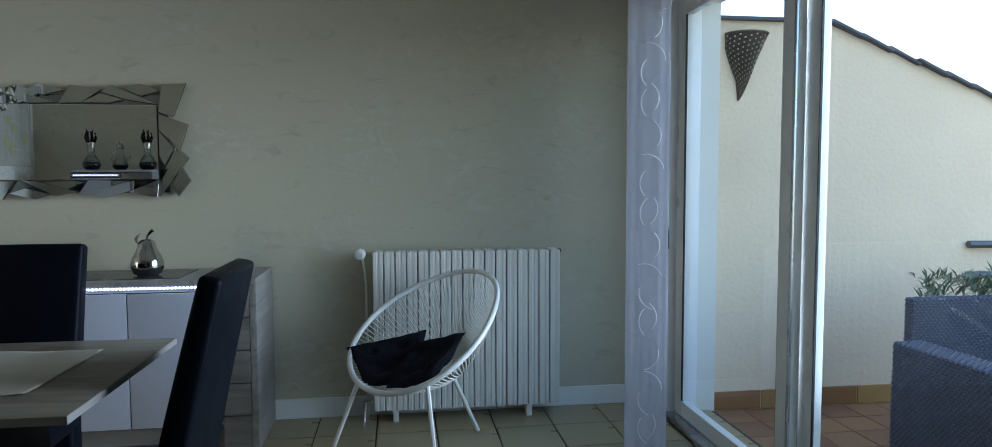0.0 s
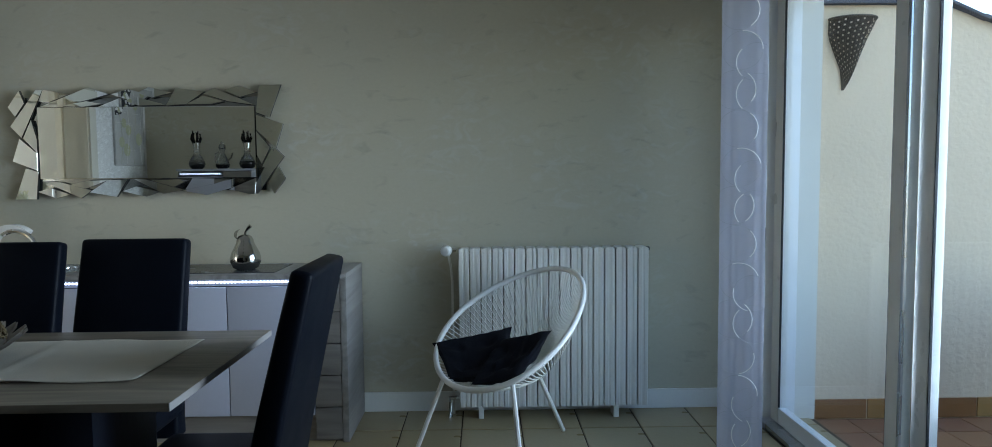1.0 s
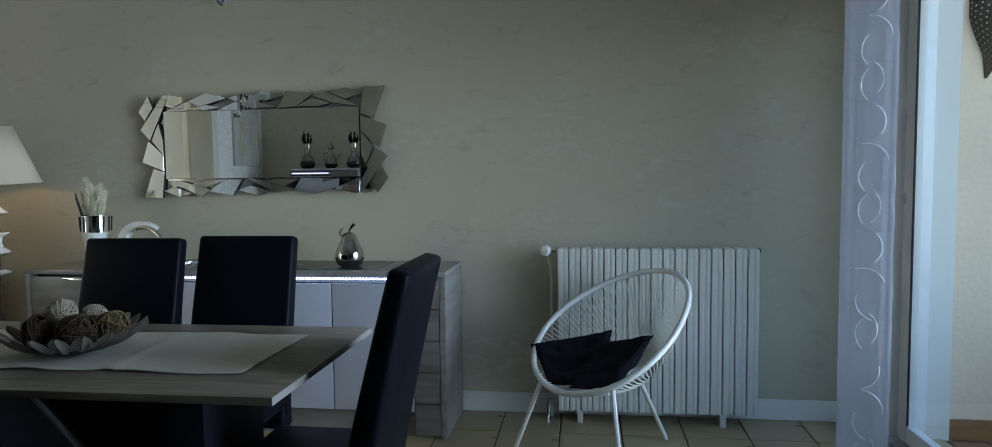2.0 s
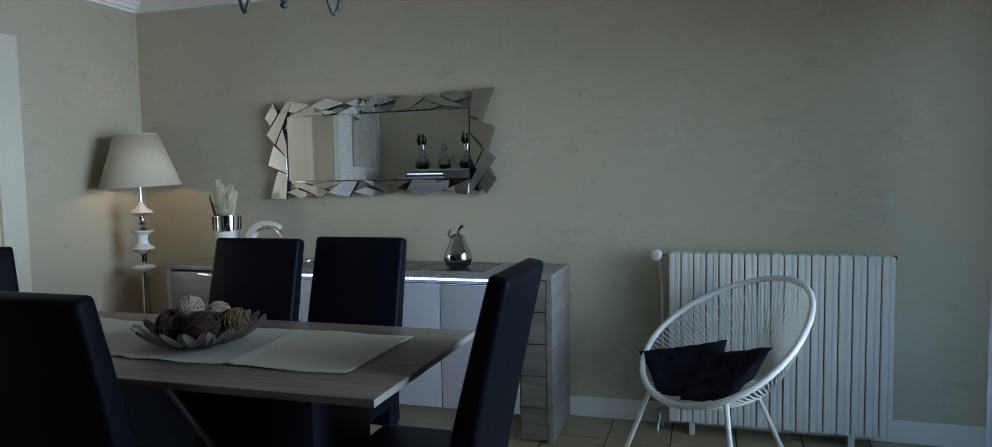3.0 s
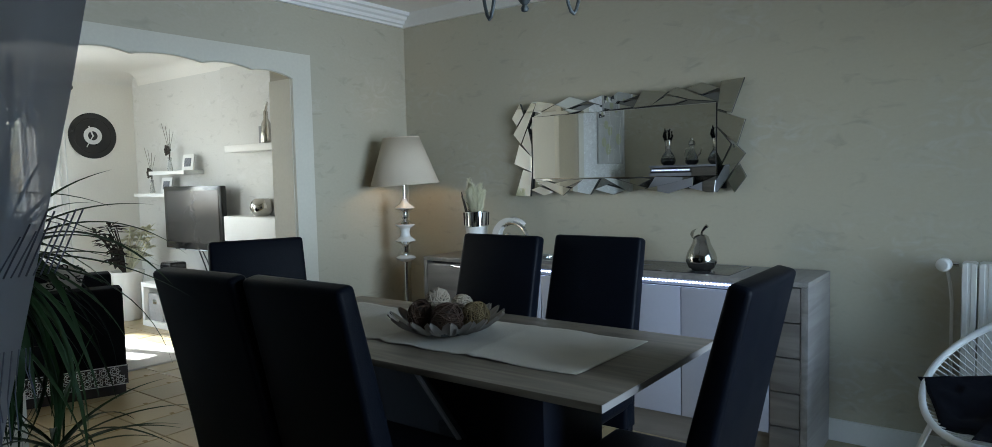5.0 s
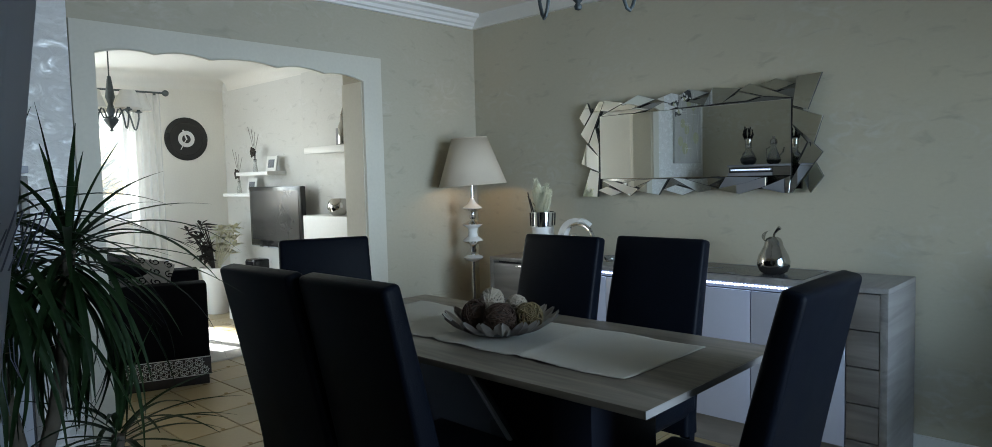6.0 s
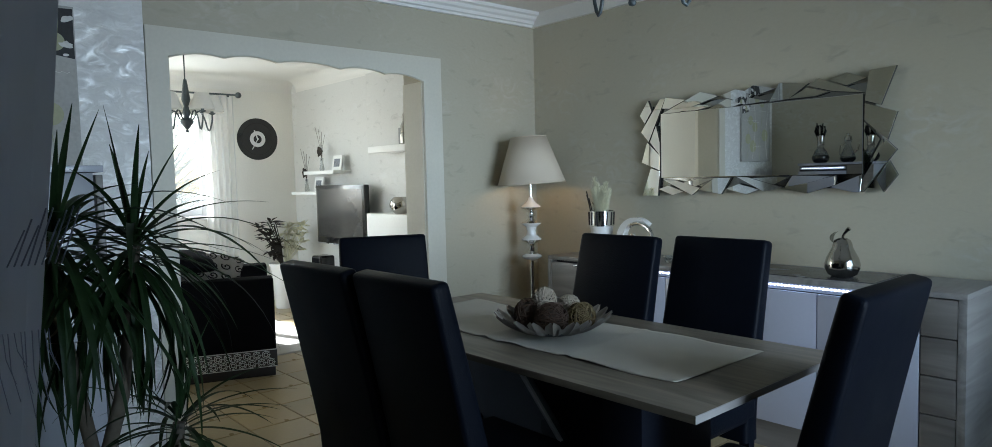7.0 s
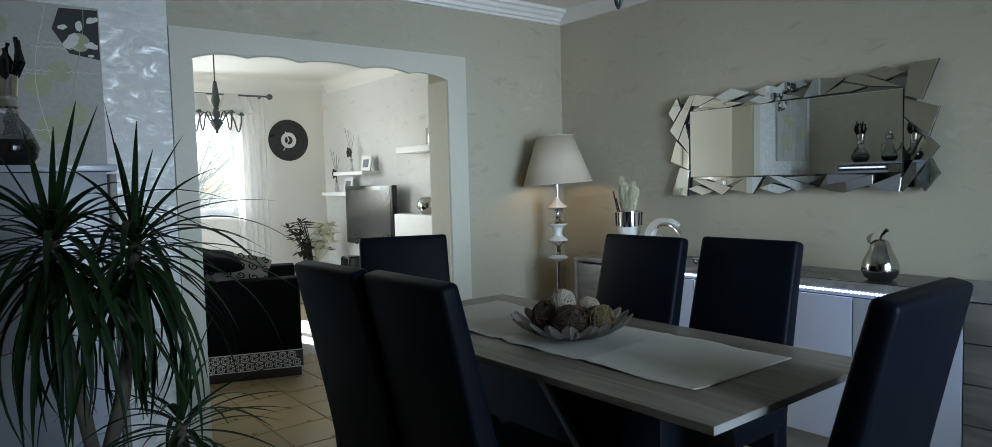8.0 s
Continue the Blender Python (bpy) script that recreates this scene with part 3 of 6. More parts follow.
# ---- dining chairs ----
def dining_chair():
    """Faces +y; the origin is on the floor under the seat's middle."""
    c = thing("dining_chair", "high-backed dining chair in black leatherette", "chair", group="chairs round the table")
    w, lean = 0.212, 0.135
    # back: a slab that leans and curves
    bm = bmesh.new()
    rows = []
    for k in range(13):
        f = k / 12
        z = 0.30 + f * (1.03 - 0.30)
        yb = -0.205 - lean * (max(0.0, f - 0.12) / 0.88) ** 1.1
        th = 0.086 - 0.028 * f
        ww = w - 0.008 * f
        rows.append([(-ww, yb, z), (ww, yb, z), (ww, yb + th, z + 0.012 * f), (-ww, yb + th, z + 0.012 * f)])
    vs = [[bm.verts.new(p) for p in r] for r in rows]
    for a, b in zip(vs, vs[1:]):
        for i in range(4):
            j = (i + 1) % 4
            bm.faces.new((a[i], a[j], b[j], b[i]))
    bm.faces.new(list(reversed(vs[0])))
    bm.faces.new(vs[-1])
    bmesh.ops.recalc_face_normals(bm, faces=bm.faces[:])
    side = [e for e in bm.edges if abs(e.verts[0].co.x - e.verts[1].co.x) < 0.01 and abs(e.verts[0].co.z - e.verts[1].co.z) > 0.03]
    top = [e for e in bm.edges if all(v.co.z > 1.02 for v in e.verts)]
    bmesh.ops.bevel(bm, geom=list(set(side + top)), offset=0.017, segments=3, affect="EDGES", profile=0.55)
    part("backrest", bm, LEATHER, c)
    bm = box_bm(-w, w, -0.20, 0.22, 0.37, 0.475, 0.028, 3)
    for v in bm.verts:
        if v.co.z > 0.45:
            v.co.z += 0.012 * (1 - (v.co.x / w) ** 2)
    part("seat", bm, LEATHER, c)
    for x, y in ((-0.18, 0.19), (0.18, 0.19), (-0.18, -0.18), (0.18, -0.18)):
        bm = bmesh.new()
        bmesh.ops.create_cone(bm, cap_ends=True, segments=4, radius1=0.022, radius2=0.030, depth=0.37, matrix=pose(x, y, 0.185, 0, 0, 45))
        part("leg", bm, LEATHER, c)
    return c


chair = dining_chair()
CHAIRS = [  # x, y of the seat, turn
    (1.938, -2.130, 0), (1.495, -2.155, 2),      # near side
    (1.618, -1.380, 181), (2.040, -1.275, 180),  # by the sideboard
    (2.640, -1.775, 90), (0.975, -1.844, -115),  # ends
]
spots = [pose(x, y, 0, 0, 0, r) for x, y, r in CHAIRS]
chair.matrix_world = spots[0]
for k, m in enumerate(spots[1:]):
    copy_thing(chair, m)

# ---- dining table ----
TX0, TX1, TY0, TY1 = 1.03, 2.686, -2.153, -1.390
table = thing("dining_table", "grey ash laminate dining table on a panelled pedestal", "table", pose(0, 0, 0))
part("tabletop", box_bm(TX0, TX1, TY0, TY1, 0.739, 0.76, 0.003), WOODX, table)
part("edge_band", box_bm(TX1, TX1 + 0.002, TY0, TY1, 0.740, 0.759), WOODY, table, "pale edge band")
part("pedestal_panel", prism_bm([(1.25, 0.03), (2.496, 0.03), (1.808, 0.739), (1.25, 0.739)], 1, -1.945, -1.66), PANEL_GREY, table, "grey lacquer panel with a slanted edge")
part("metal_strip", prism_bm([(2.496, 0.03), (2.509, 0.03), (1.821, 0.739), (1.808, 0.739)], 1, -1.949, -1.936), SATIN, table, "slanted satin metal strip")
part("pedestal_core", prism_bm([(2.285, 0.269), (2.285, 0.739), (1.830, 0.739)], 1, -1.92, -1.69), PEDESTAL, table)
part("pedestal_column", box_bm(2.285, 2.42, -1.995, -1.66, 0.03, 0.739, 0.003), PEDESTAL, table)
part("plinth", box_bm(1.22, 2.53, -2.02, -1.63, 0.0, 0.03, 0.004), DARKPANEL, table)

# runner with a wavy hem, fold lines and rolled edge
bm = bmesh.new()
NX, NY = 90, 24
grid = []
for i in range(NX + 1):
    row = []
    for j in range(NY + 1):
        u, v = i / NX, j / NY
        x = 1.17 + u * 1.35
        y = -1.985 + v * 0.45 + 0.003 * math.sin(u * 19 + 0.6) * (1 - v) + 0.002 * math.sin(u * 61) * (1 - v) + 0.003 * math.sin(u * 33) * v + sum(0.012 * math.exp(-((u - q) / 0.010) ** 2) * (1 - v) ** 3 for q in (0.24, 0.42, 0.70))
        z = 0.7635
        for fold in (0.24, 0.42, 0.70):
            z += 0.007 * math.exp(-((u - fold + 0.035 * (v - 0.5)) / 0.012) ** 2) * (0.5 + 0.5 * (1 - v))
        z += 0.005 * max(0, math.sin(u * 26)) * math.exp(-v / 0.06) + 0.004 * max(0, math.sin(u * 17 + 1)) * math.exp(-(1 - v) / 0.06)
        row.append(bm.verts.new((x, y, z)))
    grid.append(row)
for i in range(NX):
    for j in range(NY):
        bm.faces.new((grid[i][j], grid[i + 1][j], grid[i + 1][j + 1], grid[i][j + 1]))
runner = solid("table_runner", bm, LINEN, "ecru linen runner with fold creases on the dining table", "table runner")
mod = runner.modifiers.new("thickness", "SOLIDIFY")
mod.thickness = 0.0014

# ---- petal bowl with rattan balls ----
BX, BY, BZ = 1.905, -1.80, 0.766
bowl = thing("petal_bowl", "grey metal bowl of overlapping petals on the runner", "bowl", pose(BX, BY, BZ))
part("bowl_base", lathe_bm([(0, 0.0), (0.05, 0.0), (0.08, 0.008), (0.105, 0.020), (0.103, 0.024), (0.075, 0.012), (0, 0.005)], 32), IRON, bowl)
bm = bmesh.new()
L, Wd = 0.100, 0.027
rows = []
for k in range(7):
    f = k / 6
    ww = Wd * (0.35 + 0.65 * math.sin(math.pi * min(1, f * 0.72 + 0.14))) if f < 0.99 else Wd * 0.25
    rows.append([bm.verts.new((sx * ww, f * L, 0.030 * f * f + (0.008 if sx else 0.0))) for sx in (-1, -0.5, 0, 0.5, 1)])
for a, b in zip(rows, rows[1:]):
    for i in range(4):
        bm.faces.new((a[i], a[i + 1], b[i + 1], b[i]))
bmesh.ops.solidify(bm, geom=bm.faces[:], thickness=0.0025)
petal_mesh = mesh_from("petal", bm, PETAL)
for ring, (n, r, z, tilt) in enumerate(((14, 0.095, 0.008, 4), (20, 0.132, 0.016, 15))):
    for k in range(n):
        p = new("petal", petal_mesh)
        p.parent = bowl
        ang = 360 / n * (k + 0.5 * ring)
        p.matrix_local = pose(0, 0, 0, 0, 0, ang) @ pose(0, r - 0.02, z, tilt, 0, rnd.uniform(-6, 6))


def wound_ball(r, mat, label, x, y, z, turns=48, wire=0.0019):
    """A ball wound from thin canes; a dark solid core paints the shade inside."""
    b = thing("rattan_ball", label, "decorative ball", pose(x, y, z), group="balls in the bowl")
    bm = bmesh.new()
    for k in range(turns):
        ax = Vector((rnd.gauss(0, 1), rnd.gauss(0, 1), rnd.gauss(0, 1))).normalized()
        u = ax.orthogonal().normalized()
        v = ax.cross(u)
        off = rnd.uniform(-0.45, 0.45) * r
        rr = math.sqrt(r * r - off * off) * rnd.uniform(0.90, 1.10)
        tube_bm([ax * off + u * (rr * math.cos(t * math.tau / 18)) + v * (rr * math.sin(t * math.tau / 18)) for t in range(18)], wire * rnd.uniform(0.7, 1.3), 4, bm, True)
    part("winding", bm, mat, b)
    bm = bmesh.new()
    bmesh.ops.create_icosphere(bm, subdivisions=2, radius=r * 0.86)
    part("core", bm, TWIG, b, "solid dark core painted as the shaded hollow")


wound_ball(0.052, RATTANBALL, "dark brown wound rattan ball in the bowl", BX - 0.06, BY - 0.05, BZ + 0.066)
wound_ball(0.052, RATTANBALL, "dark brown wound rattan ball in the bowl", BX + 0.045, BY - 0.05, BZ + 0.066)
wound_ball(0.045, RATTANGOLD, "golden wound rattan ball in the bowl", BX + 0.105, BY + 0.025, BZ + 0.070)
wound_ball(0.044, RATTANBALL, "dark brown wound rattan ball in the bowl", BX - 0.09, BY + 0.045, BZ + 0.072)
wound_ball(0.040, RATTANPALE, "bleached woven rattan ball on top of the bowl", BX - 0.03, BY - 0.01, BZ + 0.114, 60, 0.0026)
wound_ball(0.036, RATTANPALE, "bleached woven rattan ball in the bowl", BX + 0.02, BY + 0.06, BZ + 0.09, 60, 0.0026)

# ---- sideboard ----
SX0, SX1, SYF = 0.54, 2.752, -0.445
sb = thing("sideboard", "long grey ash and white lacquer sideboard with lit edge", "sideboard", pose(0, 0, 0))
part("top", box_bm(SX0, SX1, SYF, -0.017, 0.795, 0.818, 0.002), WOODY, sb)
part("glass_inset", box_bm(1.60, 2.40, SYF + 0.05, -0.06, 0.818, 0.821), DARKPANEL, sb, "smoked glass inset in the top")
part("side_panel", box_bm(SX1 - 0.03, SX1, SYF, -0.017, 0.0, 0.795, 0.002), WOODY, sb)
part("side_panel", box_bm(SX0, SX0 + 0.03, SYF, -0.017, 0.0, 0.795, 0.002), WOODD, sb)
part("body", box_bm(SX0 + 0.03, SX1 - 0.03, SYF + 0.05, -0.02, 0.02, 0.795), DARKPANEL, sb)
part("light_channel", box_bm(1.0, 2.60, SYF + 0.016, SYF + 0.05, 0.762, 0.795), LACQUER, sb)
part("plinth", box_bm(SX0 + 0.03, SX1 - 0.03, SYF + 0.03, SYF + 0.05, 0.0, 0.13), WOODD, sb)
for x0, x1 in ((1.0, 1.395), (1.40, 1.785), (1.79, 2.185), (2.19, 2.59)):
    part("door", box_bm(x0, x1, SYF, SYF + 0.02, 0.135, 0.758, 0.002), LACQUER, sb, "white lacquered door")
for k in range(5):
    z0 = 0.02 + k * 0.155
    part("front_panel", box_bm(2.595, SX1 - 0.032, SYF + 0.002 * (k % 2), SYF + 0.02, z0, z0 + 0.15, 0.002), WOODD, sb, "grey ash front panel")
for k in range(3):
    z0 = 0.135 + k * 0.217
    d = part("drawer", box_bm(SX0 + 0.032, 0.995, SYF, SYF + 0.02, z0, z0 + 0.212, 0.002), WOODD, sb, "grey ash drawer front")
    part("handle", box_bm(0.76, 0.95, SYF - 0.010, SYF, z0 + 0.196, z0 + 0.206, 0.002), CHROME, d, "thin chrome handle")
strip = thing("led_strip", "cool white lit strip under the sideboard's top", "led strip", pose(0, 0, 0))
bm = bmesh.new()
for k in range(93):
    bmesh.ops.create_icosphere(bm, subdivisions=1, radius=0.0068, matrix=pose(1.02 + k * 0.017, SYF + 0.012, 0.781) @ Matrix.Diagonal((1.1, 0.6, 0.8, 1)))
part("diodes", bm, LED, strip, kind="stuff")
part("tape", box_bm(1.0, 2.6, SYF + 0.0125, SYF + 0.0155, 0.773, 0.789), LACQUER, strip)
strip.location.z = 0.0

# silver pear
pear = thing("pear_ornament", "shiny silver ceramic pear with leaf on the sideboard", "ornament", pose(2.225, -0.275, 0.821) @ Matrix.Diagonal((0.92, 0.92, 0.95, 1)))
prof = [(0, 0), (0.045, 0.0), (0.066, 0.012), (0.079, 0.04), (0.080, 0.062), (0.072, 0.09), (0.058, 0.116), (0.047, 0.138), (0.043, 0.156), (0.036, 0.172), (0.020, 0.182), (0, 0.184)]
part("body", lathe_bm(prof, 40), SILVERED, pear)
part("stalk", tube_bm([(0, 0, 0.184), (0.006, 0, 0.20), (0.020, 0, 0.218), (0.032, 0, 0.228)], 0.008, 8, taper=[0.006, 0.006, 0.008, 0.011]), SILVERED, pear)
bm = bmesh.new()
rows = []
for k in range(9):
    f = k / 8
    a = f * 2.4
    ww = 0.026 * math.sin(math.pi * min(0.98, f * 0.9 + 0.08))
    rows.append([bm.verts.new((-0.035 * math.sin(a) - 0.012, s * ww - 0.012, 0.178 + 0.026 * math.cos(a) + 0.01 - 0.012 * f)) for s in (-1, 0, 1)])
for a, b in zip(rows, rows[1:]):
    bm.faces.new((a[0], a[1], b[1], b[0]))
    bm.faces.new((a[1], a[2], b[2], b[1]))
bmesh.ops.solidify(bm, geom=bm.faces[:], thickness=0.006)
part("leaf", bm, SILVERED, pear)

# white vase with pampas
vase = thing("tall_vase", "tall white vase with silver rim on the sideboard", "vase", pose(0.80, -0.24, 0.818))
part("body", lathe_bm([(0, 0), (0.048, 0), (0.052, 0.01), (0.066, 0.13), (0.071, 0.185), (0.069, 0.185), (0.048, 0.02), (0, 0.02)], 32), CERAMIC, vase)
part("rim", lathe_bm([(0.071, 0.178), (0.073, 0.178), (0.076, 0.268), (0.071, 0.268), (0.069, 0.178)], 32), CHROME, vase, "silver metal rim")
# dark bars paint the reflections seen in the chrome rim
for k in range(14):
    a = math.tau * k / 14
    part("stripe", tube_bm([(0.0745 * math.cos(a), 0.0745 * math.sin(a), 0.185), (0.0775 * math.cos(a + 0.06), 0.0775 * math.sin(a + 0.06), 0.262)], 0.004, 5), TWIG, vase, "dark stripe painted as a reflection in the rim")
for k in range(5):
    a = 2.6 + k * 0.35
    part("stem", tube_bm([(0.03 * math.cos(a), 0.03 * math.sin(a), 0.03), (0.066 * math.cos(a), 0.066 * math.sin(a), 0.27), (0.088 * math.cos(a), 0.088 * math.sin(a), 0.30 + 0.022 * k)], 0.004, 5), TWIG, vase)
for sx, sy, lean, top in ((-0.034, 0.0, -0.034, 0.39), (-0.016, -0.02, -0.020, 0.46), (0.004, -0.03, -0.012, 0.43), (0.018, 0.01, 0.016, 0.43), (0.034, -0.01, 0.040, 0.39), (0.0, 0.025, 0.006, 0.42), (0.026, -0.03, 0.030, 0.36), (-0.026, 0.02, -0.010, 0.41)):
    bm = bmesh.new()
    spine = [Vector((sx + lean * f * f, sy, 0.22 + (top - 0.22) * f)) for f in (0, 0.25, 0.5, 0.75, 1)]
    tube_bm(spine, 0.0016, 4, bm)
    for q in range(300):
        f = rnd.uniform(0.12, 1.0)
        i = min(3, int(f * 4))
        p = spine[i].lerp(spine[i + 1], f * 4 - i)
        a, ln = rnd.uniform(0, math.tau), rnd.uniform(0.5, 1.0) * 0.052 * math.sin(math.pi * min(0.97, 0.22 + 0.68 * f))
        tip = p + Vector((ln * 0.75 * math.cos(a), ln * 0.75 * math.sin(a), ln * 1.15))
        tube_bm([p, p.lerp(tip, 0.6) + Vector((0, 0, 0.004)), tip], 0.0007, 3, bm)
    part("pampas_plume", bm, PALE, vase, "pale feathery dried grass", kind="stuff")

# ring ornament and small glass dish
orn = thing("ring_ornament", "white ceramic ring ornament with silver inner curl", "ornament", pose(1.085, -0.26, 0.818))
bm = bmesh.new()
rows = []
for k in range(19):
    a = radians(205 - k * 8.6)
    r, w2 = 0.117, 0.023 * (1 - 0.75 * max(0, k / 18 - 0.25))
    c = Vector((r * math.cos(a), 0, 0.105 + r * math.sin(a)))
    n = Vector((math.cos(a), 0, math.sin(a)))
    rows.append([bm.verts.new(c + n * p * w2 + Vector((0, q * 0.022, 0))) for p, q in ((-1, -1), (1, -1), (1, 1), (-1, 1))])
for a, b in zip(rows, rows[1:]):
    for i in range(4):
        j = (i + 1) % 4
        bm.faces.new((a[i], a[j], b[j], b[i]))
bm.faces.new(rows[0]), bm.faces.new(list(reversed(rows[-1])))
part("ring", bm, CERAMIC, orn)
part("inner_curl", tube_bm([(0.022 + 0.104 * math.cos(radians(125 - k * 8)), -0.026, 0.100 + 0.106 * math.sin(radians(125 - k * 8))) for k in range(24)], 0.0115, 8), CHROME, orn, "polished silver curl")
part("curl_end", tube_bm([(-0.02 + 0.02 * math.cos(radians(k * 30)), -0.02, 0.12 + 0.02 * math.sin(radians(k * 30))) for k in range(10)], 0.007, 8), CHROME, orn)
part("foot", box_bm(-0.07, 0.07, -0.035, 0.035, 0.0, 0.012, 0.004), CERAMIC, orn)
dish = thing("glass_dish", "small glass dish with dark pebbles on the sideboard", "dish", pose(1.34, -0.27, 0.818))
part("dish", lathe_bm([(0, 0.002), (0.05, 0.002), (0.062, 0.03), (0.058, 0.03), (0.046, 0.008), (0, 0.008)], 24), CLEARGLASS, dish)
bm = bmesh.new()
for k in range(16):
    a, r = rnd.uniform(0, 6.28), rnd.uniform(0, 0.036)
    bmesh.ops.create_icosphere(bm, subdivisions=1, radius=0.009, matrix=pose(r * math.cos(a), r * math.sin(a), 0.017))
part("pebbles", bm, CHROME, dish, kind="stuff")

# ---- faceted wall mirror ----
mir = thing("wall_mirror", "wide rectangular mirror framed by angular mirror shards", "mirror", pose(0, 0, 0))
part("backing", box_bm(1.02, 2.26, -0.022, -0.004, 1.21, 1.70, 0.002), BACKING, mir)
part("centre_glass", box_bm(1.085, 2.214, -0.034, -0.022, 1.275, 1.650, 0.003), MIRROR, mir, smooth=False)


def facet(*corners):
    """One bevelled shard, set a little askew."""
    cx, cz = sum(c[0] for c in corners) / 4, sum(c[1] for c in corners) / 4
    y = -0.030 - 0.006 * rnd.random()
    tx, tz = rnd.uniform(-0.020, 0.020), rnd.uniform(-0.020, 0.020)
    bm = bmesh.new()
    front = [bm.verts.new((cx + (x - cx) * 0.985, y - 0.005 + tx * (x - cx) + tz * (z - cz), cz + (z - cz) * 0.985)) for x, z in corners]
    edge = [bm.verts.new((x, y - 0.003 + tx * (x - cx) + tz * (z - cz), z)) for x, z in corners]
    back = [bm.verts.new((x, -0.02, z)) for x, z in corners]
    bm.faces.new(front)
    for a, b in ((front, edge), (edge, back)):
        for i in range(4):
            j = (i + 1) % 4
            bm.faces.new((a[i], a[j], b[j], b[i]))
    shard = part("shard", bm, MIRROR, mir, smooth=False)
    shard.data.materials.append(SHARD_EDGE)
    for face in list(shard.data.polygons)[-4:]:
        face.material_index = 1


# left row of shards
facet((1.00, 1.735), (1.025, 1.67), (0.975, 1.60), (0.94, 1.65))
facet((1.085, 1.74), (1.12, 1.74), (1.00, 1.49), (0.945, 1.55))
facet((1.055, 1.585), (1.08, 1.485), (1.08, 1.41), (1.01, 1.49))
facet((0.99, 1.49), (1.08, 1.41), (1.08, 1.32), (0.95, 1.37))
facet((1.015, 1.335), (1.08, 1.315), (1.065, 1.17), (0.955, 1.17))
# top row of shards
facet((1.125, 1.74), (1.26, 1.715), (1.15, 1.675), (1.10, 1.68))
facet((1.355, 1.75), (1.465, 1.715), (1.215, 1.65), (1.10, 1.65))
facet((1.345, 1.68), (1.425, 1.665), (1.325, 1.65), (1.205, 1.655))
facet((1.565, 1.74), (1.675, 1.71), (1.615, 1.665), (1.47, 1.715))
facet((1.515, 1.695), (1.61, 1.665), (1.555, 1.65), (1.40, 1.65))
facet((1.67, 1.75), (1.79, 1.72), (1.685, 1.695), (1.61, 1.72))
facet((1.60, 1.70), (1.75, 1.66), (1.615, 1.655), (1.54, 1.68))
facet((1.81, 1.745), (1.96, 1.725), (1.86, 1.66), (1.755, 1.655))
facet((1.95, 1.705), (2.055, 1.675), (1.99, 1.66), (1.86, 1.66))
facet((2.005, 1.745), (2.215, 1.655), (2.075, 1.675), (1.95, 1.715))
facet((2.14, 1.755), (2.23, 1.72), (2.14, 1.695), (2.06, 1.73))
# right row of shards
facet((2.24, 1.755), (2.355, 1.76), (2.29, 1.59), (2.22, 1.615))
facet((2.22, 1.605), (2.36, 1.555), (2.32, 1.43), (2.22, 1.525))
facet((2.22, 1.52), (2.29, 1.435), (2.245, 1.345), (2.22, 1.395))
facet((2.315, 1.43), (2.36, 1.385), (2.215, 1.19), (2.18, 1.19))
facet((2.33, 1.335), (2.365, 1.27), (2.305, 1.19), (2.275, 1.25))
facet((2.30, 1.435), (2.32, 1.325), (2.245, 1.33), (2.255, 1.35))
# bottom row of shards
facet((1.135, 1.23), (1.24, 1.195), (1.165, 1.175), (1.07, 1.21))
facet((1.10, 1.265), (1.185, 1.26), (1.35, 1.215), (1.295, 1.175))
facet((1.33, 1.265), (1.445, 1.27), (1.32, 1.225), (1.235, 1.245))
facet((1.44, 1.27), (1.54, 1.27), (1.48, 1.18), (1.34, 1.205))
facet((1.585, 1.235), (1.70, 1.205), (1.63, 1.18), (1.51, 1.21))
facet((1.57, 1.275), (1.635, 1.27), (1.83, 1.215), (1.725, 1.195))
facet((1.66, 1.265), (1.805, 1.27), (1.855, 1.265), (1.78, 1.23))
facet((1.88, 1.275), (2.07, 1.27), (1.995, 1.245), (1.84, 1.215))
facet((2.09, 1.27), (2.09, 1.225), (1.95, 1.185), (1.82, 1.21))
facet((2.215, 1.275), (2.205, 1.19), (2.175, 1.19), (2.065, 1.215))

# ---- radiator ----
rad = thing("radiator", "white enamelled steel radiator under the plain wall", "radiator", pose(0, 0, 0))
RX0, RX1, NEL = 3.272, 4.262, 17
pitch = (RX1 - RX0) / NEL
bm = bmesh.new()
w = pitch - 0.0055
shape = [(0, 0.004), (0.003, 0.0), (w * 0.36, 0.0), (w * 0.41, 0.002), (w * 0.59, 0.002), (w * 0.64, 0.0), (w - 0.003, 0.0), (w, 0.004), (w, 0.10), (w - 0.01, 0.112), (0.01, 0.112), (0, 0.10)]
prism_bm(shape, 2, 0.066, 0.895, bm)
for v in bm.verts:
    if v.co.z > 0.8:
        v.co.z += 0.007 * math.sin(math.pi * min(1, max(0, v.co.x / w)))
element = mesh_from("element", bm, ENAMEL, False)
for k in range(NEL):
    e = new("element", element)
    e.parent = rad
    e.matrix_local = pose(RX0 + k * pitch + 0.003, -0.160, 0)
part("header", box_bm(RX0 + 0.004, RX1 - 0.004, -0.13, -0.07, 0.84, 0.87), ENAMEL, rad)
part("header", box_bm(RX0 + 0.004, RX1 - 0.004, -0.13, -0.07, 0.09, 0.13), ENAMEL, rad)
for x in (3.385, 4.095):
    part("foot", box_bm(x - 0.014, x + 0.014, -0.15, -0.06, 0.0, 0.07, 0.003), ENAMEL, rad)
